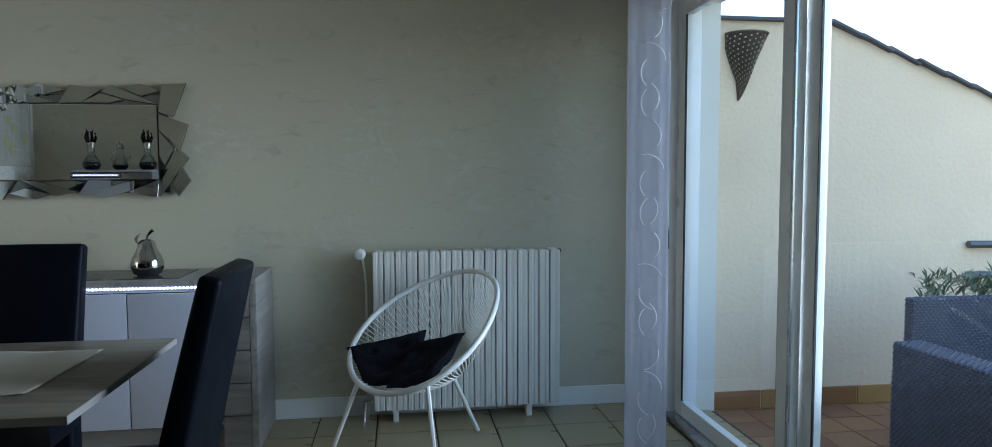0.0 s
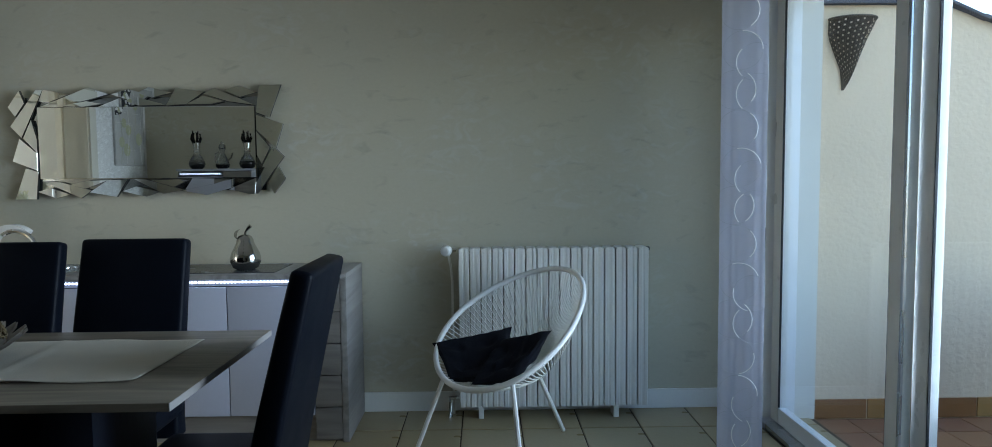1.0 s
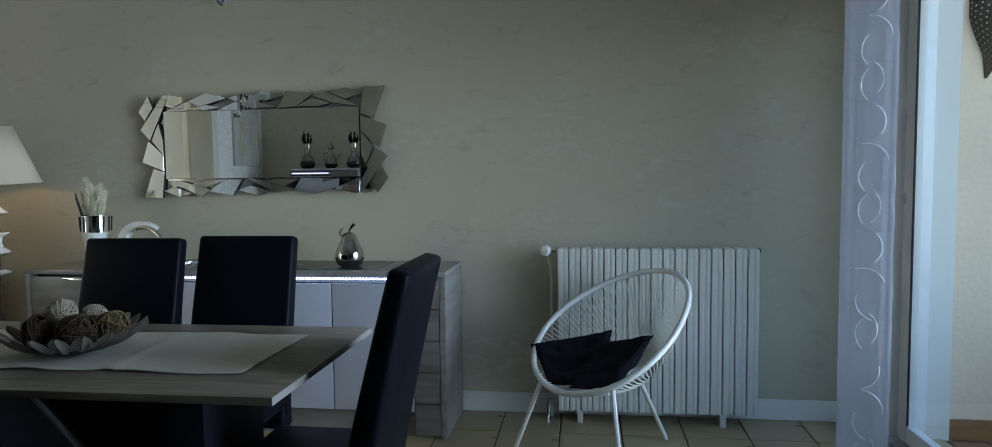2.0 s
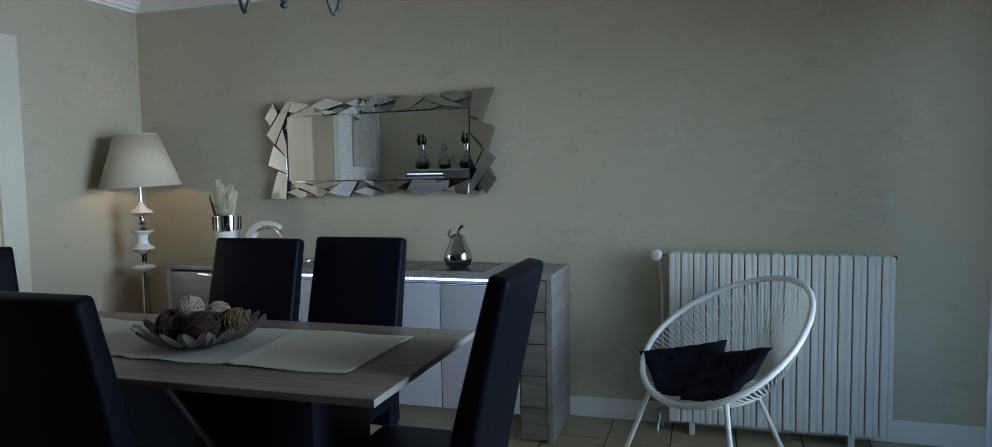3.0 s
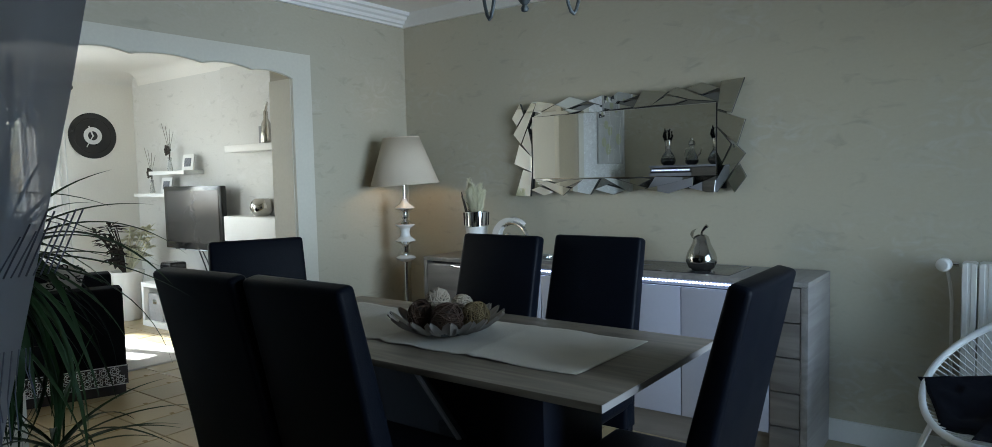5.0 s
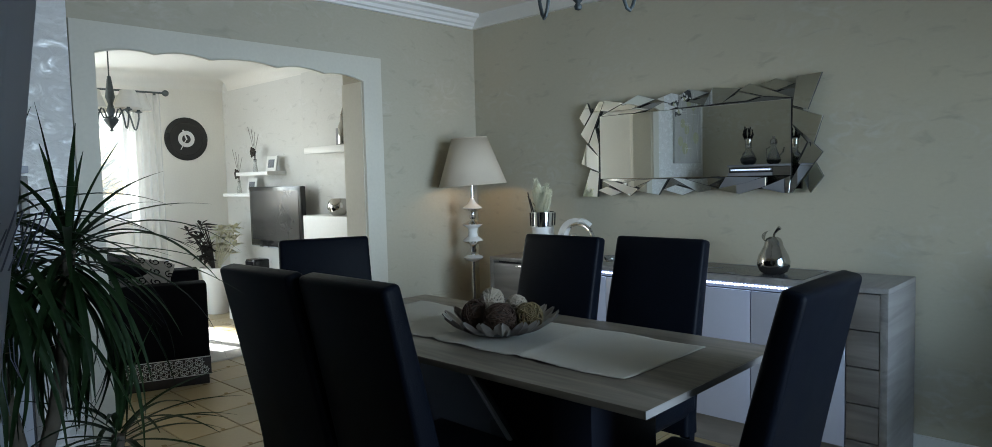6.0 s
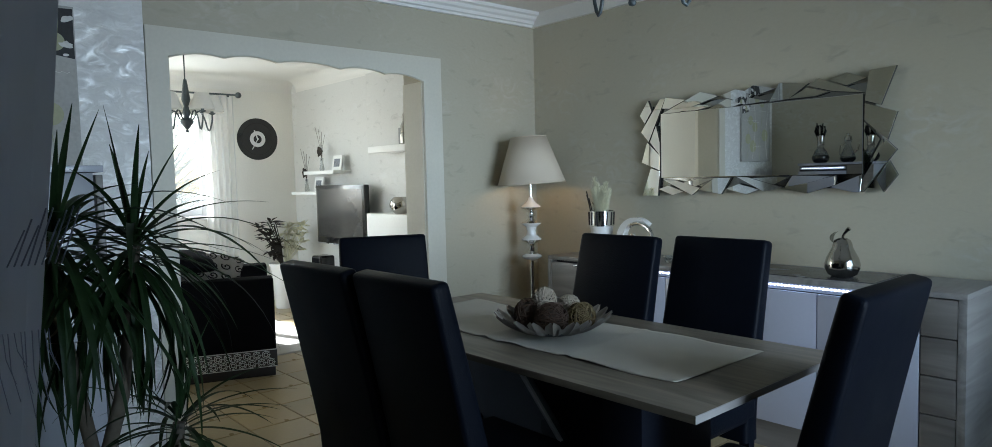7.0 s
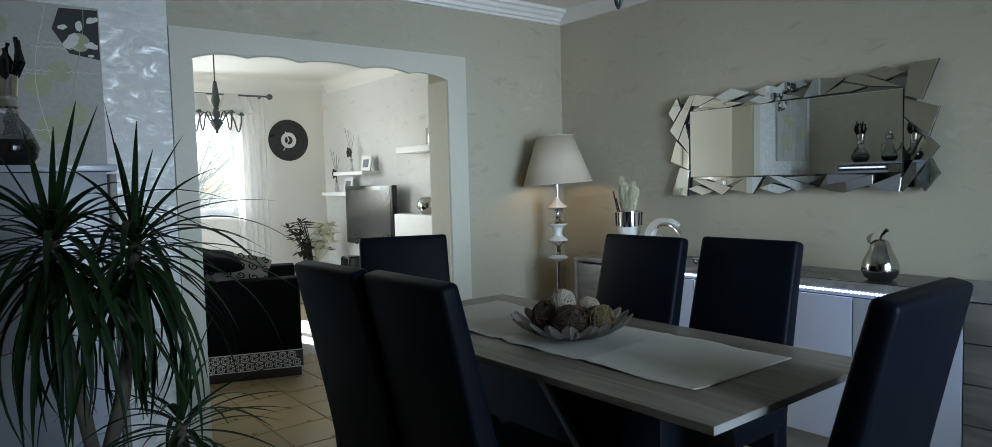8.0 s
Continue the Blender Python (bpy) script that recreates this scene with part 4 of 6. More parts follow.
v = part("valve", tube_bm([(3.262, -0.10, 0.887), (3.235, -0.10, 0.887)], 0.011, 10), CHROME, rad, "brass-grey valve stem")
part("knob", tube_bm([(3.215, -0.098, 0.887), (3.213, -0.112, 0.887), (3.209, -0.150, 0.887), (3.208, -0.157, 0.887)], 0.02, 18, taper=[0.020, 0.0285, 0.0275, 0.019]), WHITE, v, "white thermostatic knob")
part("pipe", tube_bm([(3.22, -0.10, 0.87), (3.232, -0.09, 0.80), (3.238, -0.07, 0.72), (3.238, -0.06, 0.4), (3.238, -0.06, 0.0)], 0.007, 8), CREAM, rad)
part("return_valve", tube_bm([(3.27, -0.10, 0.10), (3.222, -0.10, 0.10), (3.222, -0.10, 0.0)], 0.012, 8), ALU, rad)
part("vent_plug", tube_bm([(4.256, -0.10, 0.887), (4.276, -0.10, 0.887)], 0.010, 8), GASKET, rad, "small black vent plug")

# ---- string chair by the radiator ----
ac = thing("string_chair", "white egg-shaped lounge chair strung with white cord", "chair", pose(0, 0, 0))
CC = Vector((3.545, -0.565, 0.59))
fw = Vector((-0.73, -0.68, 0)).normalized()
sd = Vector((-fw.y, fw.x, 0))
th = radians(33.5)
axis_long = fw * math.cos(th) - Vector((0, 0, 1)) * math.sin(th)
nrm = fw * math.sin(th) + Vector((0, 0, 1)) * math.cos(th)


def hoop(a, grow=1.0):
    f = math.cos(a)
    return CC + axis_long * (0.405 * f * grow) + sd * (0.345 * math.sin(a) * grow * (1 + 0.15 * f)) + nrm * (0.03 * math.sin(a) ** 2)


part("hoop", tube_bm([hoop(math.tau * k / 64) for k in range(64)], 0.0130, 10, closed=True), STEELW, ac)
hub = CC - nrm * 0.28
ring = [hub + axis_long * (0.055 * math.cos(math.tau * k / 32)) + sd * (0.055 * math.sin(math.tau * k / 32)) for k in range(32)]
part("base_ring", tube_bm(ring, 0.011, 8, closed=True), STEELW, ac)
for k in range(104):
    a = math.tau * k / 104
    p0 = hoop(a, 1.0)
    p2 = hub + axis_long * (0.055 * math.cos(a + 0.5)) + sd * (0.055 * math.sin(a + 0.5))
    mid = p0.lerp(p2, 0.5) - nrm * 0.035
    part("cord", tube_bm([p0, p0.lerp(mid, 0.5) - nrm * 0.012, mid, mid.lerp(p2, 0.5) - nrm * 0.008, p2], 0.0029, 5), CORD, ac)
for top, bot in ((hoop(5.95, 0.99), Vector((3.085, -0.60, 0.006))), (hoop(0.70, 0.99), Vector((3.56, -0.965, 0.006))), (hub + Vector((-0.01, -0.02, 0.0)), Vector((3.795, -0.345, 0.006)))):
    part("leg", tube_bm([top, top.lerp(bot, 0.15), bot], 0.0105, 8), STEELW, ac)
part("brace", tube_bm([hub + sd * 0.05 - nrm * 0.005, hub - nrm * 0.05, hub - sd * 0.05 - nrm * 0.005], 0.009, 8), STEELW, ac)


def cushion_bm(size, thick, tufts=True, bm=None):
    bm = bm or bmesh.new()
    n = 20
    for side in (1, -1):
        g = []
        for i in range(n + 1):
            row = []
            for j in range(n + 1):
                u, v = i / n * 2 - 1, j / n * 2 - 1
                edge = (1 - u ** 4) * (1 - v ** 4)
                z = thick * edge ** 0.45
                if tufts:
                    for cx in (-0.45, 0.45):
                        for cy in (-0.45, 0.45):
                            z -= thick * 0.55 * math.exp(-((u - cx) ** 2 + (v - cy) ** 2) / 0.02)
                pinch = 1 - 0.10 * (1 - abs(u)) * abs(v) - 0.04 * math.sin(5 * u) * abs(v)
                row.append(bm.verts.new((u * size * (1 - 0.08 * (1 - v * v)), v * size * pinch, side * max(0.002, z))))
            g.append(row)
        for i in range(n):
            for j in range(n):
                bm.faces.new((g[i][j], g[i + 1][j], g[i + 1][j + 1], g[i][j + 1]))
    bmesh.ops.remove_doubles(bm, verts=bm.verts[:], dist=0.0045)
    return bm


def lay(ob, centre, normal, up, spin=0):
    z = Vector(normal).normalized()
    y = (Vector(up) - z * Vector(up).dot(z)).normalized()
    x = y.cross(z)
    m = Matrix((x, y, z)).transposed().to_4x4()
    m.translation = centre
    ob.matrix_world = m @ pose(0, 0, 0, 0, 0, spin)


def slumped_bm(corners, thick, seed):
    """A soft tufted cushion spread over four corners in the hoop's axes."""
    c = [CC + axis_long * a + sd * s + nrm * o for a, s, o in corners]
    up = (c[1] - c[0]).cross(c[3] - c[0]).normalized()
    if up.dot(nrm) < 0:
        up = -up
    bm = bmesh.new()
    n = 24
    for side in (1, -1):
        g = []
        for i in range(n + 1):
            row = []
            for j in range(n + 1):
                u, v = i / n, j / n
                p = c[0].lerp(c[1], u).lerp(c[3].lerp(c[2], u), v)
                edge = (1 - (2 * u - 1) ** 4) * (1 - (2 * v - 1) ** 4)
                h = thick * edge ** 0.45
                for cx in (0.28, 0.72):
                    for cy in (0.28, 0.72):
                        h -= thick * 0.5 * math.exp(-((u - cx) ** 2 + (v - cy) ** 2) / 0.006)
                sag = -0.035 * math.sin(math.pi * u) * math.sin(math.pi * v) + 0.022 * edge * noise.noise(Vector((u * 4, v * 4, seed))) + 0.010 * edge * noise.noise(Vector((u * 11, v * 7, seed + 5)))
                pull = (p - (c[0] + c[1] + c[2] + c[3]) / 4) * (-0.07 * (4 * u * (1 - u) + 4 * v * (1 - v)) * (1 - edge))
                row.append(bm.verts.new(p + pull + up * (sag + side * max(0.002, h))))
            g.append(row)
        for i in range(n):
            for j in range(n):
                bm.faces.new((g[i][j], g[i + 1][j], g[i + 1][j + 1], g[i][j + 1]))
    bmesh.ops.remove_doubles(bm, verts=bm.verts[:], dist=0.0045)
    bmesh.ops.recalc_face_normals(bm, faces=bm.faces[:])
    return bm


solid("seat_cushion", slumped_bm([(0.240, -0.335, 0.035), (-0.058, -0.114, -0.09), (0.270, 0.14, -0.072), (0.372, -0.12, -0.030)], 0.030, 1), NAVY, "black tufted cotton cushion slumped in the string chair", "cushion", "cushions in the string chair")
solid("seat_cushion", slumped_bm([(0.050, -0.10, -0.075), (-0.050, 0.170, -0.045), (0.255, 0.205, -0.042), (0.365, 0.02, -0.02)], 0.028, 2), NAVY, "black tufted cotton cushion leaning in the string chair", "cushion", "cushions in the string chair")

# ---- floor lamp ----
LX, LY = 0.245, -0.295
fl = thing("floor_lamp", "floor lamp, turned white and chrome stem, cream conical shade, lit", "floor lamp", pose(LX, LY, 0))
part("base", lathe_bm([(0, 0), (0.13, 0), (0.135, 0.012), (0.12, 0.022), (0.03, 0.035), (0, 0.036)], 36), CHROME, fl)
part("rod", lathe_bm([(0, 0.03), (0.013, 0.03), (0.013, 0.78), (0, 0.78)], 16), CHROME, fl)
for mat, lab, profile in (
        (CERAMIC, "white turned cup", [(0.013, 1.168), (0.019, 1.150), (0.034, 1.130), (0.060, 1.112), (0.066, 1.106), (0.064, 1.102)]),
        (CHROME, "chrome turned waist", [(0.064, 1.102), (0.050, 1.091), (0.022, 1.078), (0.018, 1.062), (0.025, 1.046), (0.018, 1.032), (0.030, 1.018), (0.060, 1.005), (0.066, 0.999)]),
        (CERAMIC, "white turned spool", [(0.066, 0.999), (0.064, 0.992), (0.034, 0.972), (0.028, 0.946), (0.034, 0.918), (0.060, 0.899), (0.067, 0.892), (0.064, 0.887)]),
        (CHROME, "chrome turned waist", [(0.064, 0.887), (0.048, 0.876), (0.024, 0.862), (0.018, 0.842), (0.024, 0.822), (0.018, 0.806), (0.034, 0.796)]),
        (CERAMIC, "white turned foot disc", [(0.034, 0.796), (0.060, 0.786), (0.067, 0.778), (0.056, 0.766), (0.022, 0.754), (0.013, 0.750)])):
    part("stem_piece", lathe_bm(profile, 32), mat, fl, lab)
part("neck", lathe_bm([(0.011, 1.15), (0.011, 1.255), (0.016, 1.257), (0.016, 1.285), (0.010, 1.286)], 16), CHROME, fl)
# the shade sits a little askew
askew = Matrix.Translation((0, 0, 1.40)) @ Matrix.Rotation(radians(-3.0), 4, Vector((-0.72, 0.69, 0))) @ Matrix.Translation((0, 0, -1.40))
sh = part("shade", lathe_bm([(0.224, 1.256), (0.117, 1.562)], 48), SHADE, fl, "cream cotton shade")
sh.matrix_local = askew
mod = sh.modifiers.new("thickness", "SOLIDIFY")
mod.thickness = 0.003
part("shade_hoop", tube_bm([(0.223 * math.cos(math.tau * k / 48), 0.223 * math.sin(math.tau * k / 48), 1.258) for k in range(48)], 0.004, 6, closed=True), SHADE, sh)
part("shade_hoop", tube_bm([(0.117 * math.cos(math.tau * k / 48), 0.117 * math.sin(math.tau * k / 48), 1.561) for k in range(48)], 0.003, 6, closed=True), SHADE, sh)
part("bulb", lathe_bm([(0, 1.30), (0.018, 1.302), (0.03, 1.34), (0.024, 1.375), (0, 1.388)], 16), glowing("warm_bulb", (1.0, 0.72, 0.40), 0.4), fl).visible_shadow = False


# ---- chandeliers ----
def chandelier(name, x, y, z_low, arms, turn, label, r, shades):
    c = thing(name, label, "chandelier", pose(x, y, z_low, 0, 0, turn))
    part("finial", lathe_bm([(0, 0), (0.010, 0.004), (0.013, 0.012), (0.007, 0.022), (0.014, 0.03), (0.045, 0.075), (0.05, 0.09), (0.03, 0.10), (0.02, 0.115), (0, 0.115)], 24), IRON, c)
    part("column", lathe_bm([(0.018, 0.115), (0.030, 0.15), (0.022, 0.18), (0.016, 0.20), (0.032, 0.25), (0.018, 0.36), (0.012, 0.40), (0, 0.40)], 20), IRON, c)
    part("chain", tube_bm([(0, 0, 0.39), (0, 0, 2.43 - z_low - 0.03)], 0.005, 6), IRON, c)
    part("ceiling_rose", lathe_bm([(0, 2.43 - z_low), (0.05, 2.43 - z_low), (0.04, 2.40 - z_low), (0.01, 2.385 - z_low), (0, 2.385 - z_low)], 20), IRON, c)
    for k in range(arms):
        a = math.tau * k / arms
        d = Vector((math.cos(a), math.sin(a), 0))
        pts = [d * 0.03 + Vector((0, 0, 0.10))]
        for s in range(17):
            f = s / 16
            pts.append(d * (0.05 + (r - 0.05) * f) + Vector((0, 0, 0.105 + (0.06 * math.sin(math.pi * f / 0.6) if f < 0.6 else -0.0875 * math.sin(math.pi * (f - 0.6) / 0.4)))))
        pts.append(d * r + Vector((0, 0, 0.15)))
        arm = part("arm", tube_bm(pts, 0.006, 8), IRON, c)
        m2 = pose(d.x * r, d.y * r, 0.14)
        bm = lathe_bm([(0.004, 0.0), (0.024, 0.008), (0.026, 0.014), (0.012, 0.018), (0.010, 0.075), (0, 0.075)], 14)
        bm.transform(m2)
        part("candle", bm, IRON, arm)
        if shades:
            bm = lathe_bm([(0.092, 0.02), (0.05, 0.145)], 24)
            bm.transform(m2)
            s2 = part("shade", bm, CREAM, arm, "white fabric shade")
    return c


chandelier("chandelier", 2.226, -1.764, 1.80, 4, 161, "grey patinated iron chandelier over the dining table", 0.231, False)
chandelier("chandelier", -2.0, -1.735, 1.70, 5, 90, "grey iron chandelier with white shades in the living room", 0.19, True)

# ---- curtains ----
def curtain_bm(p0, p1, z0, z1, folds, depth, seed, tied=0.0):
    """Voile from p0 to p1 in plan, gathered in folds."""
    r = random.Random(seed)
    bm = bmesh.new()
    a, b = Vector((*p0, 0)), Vector((*p1, 0))
    along = (b - a).normalized()
    across = Vector((-along.y, along.x, 0))
    nx, nz = folds * 10, 26
    ph = [r.uniform(-0.4, 0.4) for _ in range(folds + 1)]
    g = []
    for i in range(nx + 1):
        u = i / nx
        row = []
        for j in range(nz + 1):
            v = j / nz
            k = min(folds, int(u * folds))
            amp = depth * (0.55 + 0.45 * (1 - v)) * (0.8 + 0.2 * math.sin(9 * u))
            z = z0 + (z1 - z0) * v
            p = a.lerp(b, u) + along * (-tied * u * min(0.5, max(-0.03, 1.4 - z))) + across * (amp * math.sin(u * folds * math.tau + ph[k] * (1 - v)))
            row.append(bm.verts.new((p.x, p.y, z)))
        g.append(row)
    for i in range(nx):
        for j in range(nz):
            bm.faces.new((g[i][j], g[i + 1][j], g[i + 1][j + 1], g[i][j + 1]))
    return bm


ce = thing("sheer_curtain", "lilac-white sheer curtain with silver ring print, gathered", "curtain", pose(0, 0, 0), group="curtains")
part("voile", curtain_bm((4.425, -0.75), (4.600, -0.81), 0.008, 2.33, 3, 0.0035, 3), VOILE, ce)
go, out = Vector((0.175, -0.06, 0)).normalized(), Vector((-0.06, -0.175, 0)).normalized()
def print_ring(u, z, rr, a0):
    """One printed ring on the voile; a white arc paints the glint on part of it."""
    c = Vector((4.425, -0.75, 0)).lerp(Vector((4.600, -0.81, 0)), u) + out * 0.0085
    lo, hi = -u * 0.185, (1 - u) * 0.185

    def at(a):
        return c + go * min(hi, max(lo, rr * math.cos(a))) + Vector((0, 0, z + rr * math.sin(a)))

    part("ring_print", tube_bm([at(math.tau * q / 36) for q in range(36)], 0.0009, 4, closed=True), PRINT_FAINT, ce)
    part("ring_glint", tube_bm([at(a0 - 0.8 + q * 0.1) + out * 0.001 for q in range(17)], 0.0021, 6), PRINT_GLINT, ce, "white arc painted as a silver glint")


for k in range(14):
    z = 0.16 + k * 0.163
    if k % 3 == 0:
        print_ring(0.30, z, 0.082, 0.0 + rnd.uniform(-0.3, 0.3))
        print_ring(0.78, z - 0.02, 0.084, math.pi + rnd.uniform(-0.3, 0.3))
    elif k % 3 == 1:
        print_ring(0.45, z, 0.080, 0.9 + rnd.uniform(-0.4, 0.4))
        print_ring(0.74, z - 0.05, 0.078, 3.5 + rnd.uniform(-0.4, 0.4))
    else:
        print_ring(0.38, z, 0.078, rnd.uniform(-0.6, 0.2))

cn = thing("sheer_curtain", "grey-lilac sheer curtain with feather print by the terrace door", "curtain", pose(0, 0, 0), group="curtains")
part("voile", curtain_bm((2.46, -3.405), (3.030, -3.385), 0.015, 2.33, 5, 0.007, 5, 0.58), VOILE_NEAR, cn)
def near_edge(z):
    return 3.034 - 0.58 * min(0.5, max(-0.03, 1.4 - z))


for k in range(9):
    y, h = -3.411 + 0.0042 * k, 0.018 + 0.018 * rnd.random() + 0.002 * k
    part("feather_print", tube_bm([(near_edge(1.243 + h * f), y + 0.010 * f, 1.243 + h * f) for f in (0, 0.5, 1)], 0.0006, 4), PRINT_DARK, cn)
for k in range(10):
    y, h = -3.418 + 0.0038 * k + rnd.uniform(-0.001, 0.001), 0.03 + 0.06 * rnd.random()
    part("feather_print", tube_bm([(near_edge(1.19 - h * f), y + 0.009 * f * f, 1.19 - h * f) for f in (0, 0.5, 1)], 0.00045, 4), PRINT_DARK, cn)

# ---- tall cabinet with vases, canvas ----
CX0, CX1, CYF, CYB, CTOP = 0.50, 1.20, -2.985, -3.447, 1.365
hb = thing("highboard", "tall grey-white lacquer cabinet with lit top edge", "cabinet", pose(0, 0, 0))
part("side_panel", box_bm(CX1 - 0.022, CX1, CYB, CYF - 0.028, 0.03, CTOP - 0.022, 0.002), LACQUER_GREY, hb)
part("side_panel", box_bm(CX0, CX0 + 0.022, CYB, CYF - 0.028, 0.03, CTOP - 0.022, 0.002), LACQUER_GREY, hb)
part("body", box_bm(CX0 + 0.022, CX1 - 0.022, CYB, CYF - 0.05, 0.03, CTOP - 0.022), WOODD, hb)
part("top", box_bm(CX0 - 0.004, CX1 + 0.004, CYB, CYF, CTOP - 0.020, CTOP, 0.002), LACQUER, hb)
# black sheet that paints the shade in the gaps round the doors
part("door_gap", box_bm(CX0 + 0.004, CX1 - 0.004, CYF - 0.027, CYF - 0.023, 0.04, CTOP - 0.03), GASKET, hb)
part("door", box_bm(CX0, 0.93, CYF - 0.022, CYF - 0.002, 0.04, CTOP - 0.075, 0.002), LACQUER, hb, "white lacquered door")
part("door", box_bm(0.935, CX1, CYF - 0.022, CYF - 0.002, 0.04, CTOP - 0.028, 0.002), WOODD, hb, "grey ash door")
part("plinth", box_bm(CX0 + 0.03, CX1 - 0.03, CYB + 0.02, CYF - 0.06, 0.0, 0.03), DARKPANEL, hb)
st = thing("led_strip", "cool white lit strip on the tall cabinet", "led strip", pose(0, 0, 0))
bm = bmesh.new()
for k in range(20):
    bmesh.ops.create_icosphere(bm, subdivisions=1, radius=0.0045, matrix=pose(0.54 + k * 0.019, CYF - 0.004, CTOP - 0.048))
part("diodes", bm, LED_DIM, st, kind="stuff")
part("tape", box_bm(0.52, 0.92, CYF - 0.022, CYF - 0.006, CTOP - 0.058, CTOP - 0.038), LACQUER, st)


def hand_vase(x, y, label):
    v = thing("black_glass_vase", label, "vase", pose(x, y, CTOP), group="vases on the tall cabinet")
    part("foot_bowl", lathe_bm([(0, 0), (0.045, 0), (0.068, 0.02), (0.078, 0.05), (0.07, 0.075), (0, 0.08)], 28), BLACKGLASS, v)
    part("flask", lathe_bm([(0.07, 0.075), (0.055, 0.11), (0.032, 0.14), (0.026, 0.17), (0.03, 0.20), (0, 0.20)], 28), CLEARGLASS, v)
    part("neck", lathe_bm([(0.03, 0.165), (0.033, 0.17), (0.028, 0.19), (0.036, 0.25), (0.034, 0.26), (0, 0.26)], 20), SILVERED, v)
    for k in range(7):
        a = k * 0.9
        part("flame", tube_bm([(0.02 * math.cos(a), 0.02 * math.sin(a), 0.24), (0.045 * math.cos(a), 0.045 * math.sin(a), 0.30), (0.040 * math.cos(a + 0.3), 0.040 * math.sin(a + 0.3), 0.345 + 0.015 * (k % 3))], 0.012, 8, taper=[0.013, 0.012, 0.006]), BLACKGLASS, v)
    return v


hand_vase(0.585, -3.26, "black and clear glass vase with a flame rim")
jug = thing("glass_jug", "black and clear glass jug with silver spout", "jug", pose(0.835, -3.26, CTOP), group="vases on the tall cabinet")
part("body", lathe_bm([(0, 0), (0.04, 0), (0.062, 0.02), (0.068, 0.045), (0, 0.05)], 28), BLACKGLASS, jug)
part("upper", lathe_bm([(0.066, 0.046), (0.052, 0.09), (0.03, 0.14), (0.022, 0.17), (0.030, 0.19), (0.034, 0.215), (0, 0.22)], 28), CLEARGLASS, jug)
part("stopper", lathe_bm([(0.02, 0.20), (0.036, 0.205), (0.030, 0.235), (0.012, 0.25), (0.014, 0.265), (0, 0.27)], 20), SILVERED, jug)
part("spout", tube_bm([(0.05, 0, 0.08), (0.085, 0, 0.11), (0.10, 0, 0.16)], 0.007, 8), SILVERED, jug)
part("handle", tube_bm([(-0.03, 0, 0.17), (-0.07, 0, 0.15), (-0.075, 0, 0.09), (-0.06, 0, 0.05)], 0.006, 8), SILVERED, jug)
hand_vase(1.085, -3.24, "black and clear glass vase with a flame rim")
pic = thing("canvas_picture", "grey abstract canvas with olive discs and white strokes", "picture", pose(0, 0, 0))
PY0, PY1, PZ0, PZ1 = -3.36, -2.82, 1.40, 2.085
part("canvas", box_bm(0.006, 0.030, PY0, PY1, PZ0, PZ1, 0.003), CANVAS, pic)
for k, (y, z, r) in enumerate(((-2.98, 1.80, 0.045), (-3.06, 1.74, 0.05), (-3.20, 1.98, 0.045), (-2.90, 1.93, 0.04), (-3.02, 1.55, 0.06), (-2.93, 1.62, 0.05), (-3.25, 1.66, 0.06))):
    part("painted_disc", lathe_bm([(0, 0), (r, 0), (r, 0.0012), (0, 0.0012)], 24), CANVAS_OLIVE, pic).matrix_local = pose(0.030, y, z, 0, 90, 0)
part("dark_square", prism_bm([(-2.825, 1.86), (-2.825, 2.075), (-2.97, 2.07), (-3.0, 1.98), (-2.94, 1.88)], 0, 0.030, 0.0306), CANVAS_DARK, pic)
for k, (y, z, s, t) in enumerate(((-2.85, 2.03, 0.030, 20), (-2.855, 1.92, 0.032, -10), (-2.93, 1.93, 0.05, 50), (-2.96, 1.99, 0.025, 10), (-2.90, 2.0, 0.03, 80), (-2.86, 1.875, 0.014, 0))):
    bm = bmesh.new()
    bmesh.ops.create_icosphere(bm, subdivisions=2, radius=s)
    for v in bm.verts:
        v.co *= 0.75 + 0.5 * noise.noise(v.co * 40 + Vector((k, 0, 0)))
        v.co.x *= 0.06
        v.co.z *= 0.55
    part("white_stroke", bm, CANVAS_WHITE, pic).matrix_local = pose(0.032, y, z, t, 0, 0)
for k in range(10):
    y, z = rnd.uniform(-3.3, -2.95), rnd.choice((1.92, 1.90, 1.80, 1.785, 1.69, 1.675, 1.55))
    part("script_line", tube_bm([(0.031, y + s * 0.010, z + 0.004 * math.sin(s * 2.1 + k)) for s in range(12)], 0.0013, 4), CANVAS_WHITE, pic)
for k in range(4):
    y = -3.30 + k * 0.13
    part("stem_line", tube_bm([(0.031, y + 0.03 * math.sin(s * 0.5 + k), 1.42 + s * 0.065) for s in range(11)], 0.0014, 4), CANVAS_OLIVE if k % 2 else CANVAS_WHITE, pic)

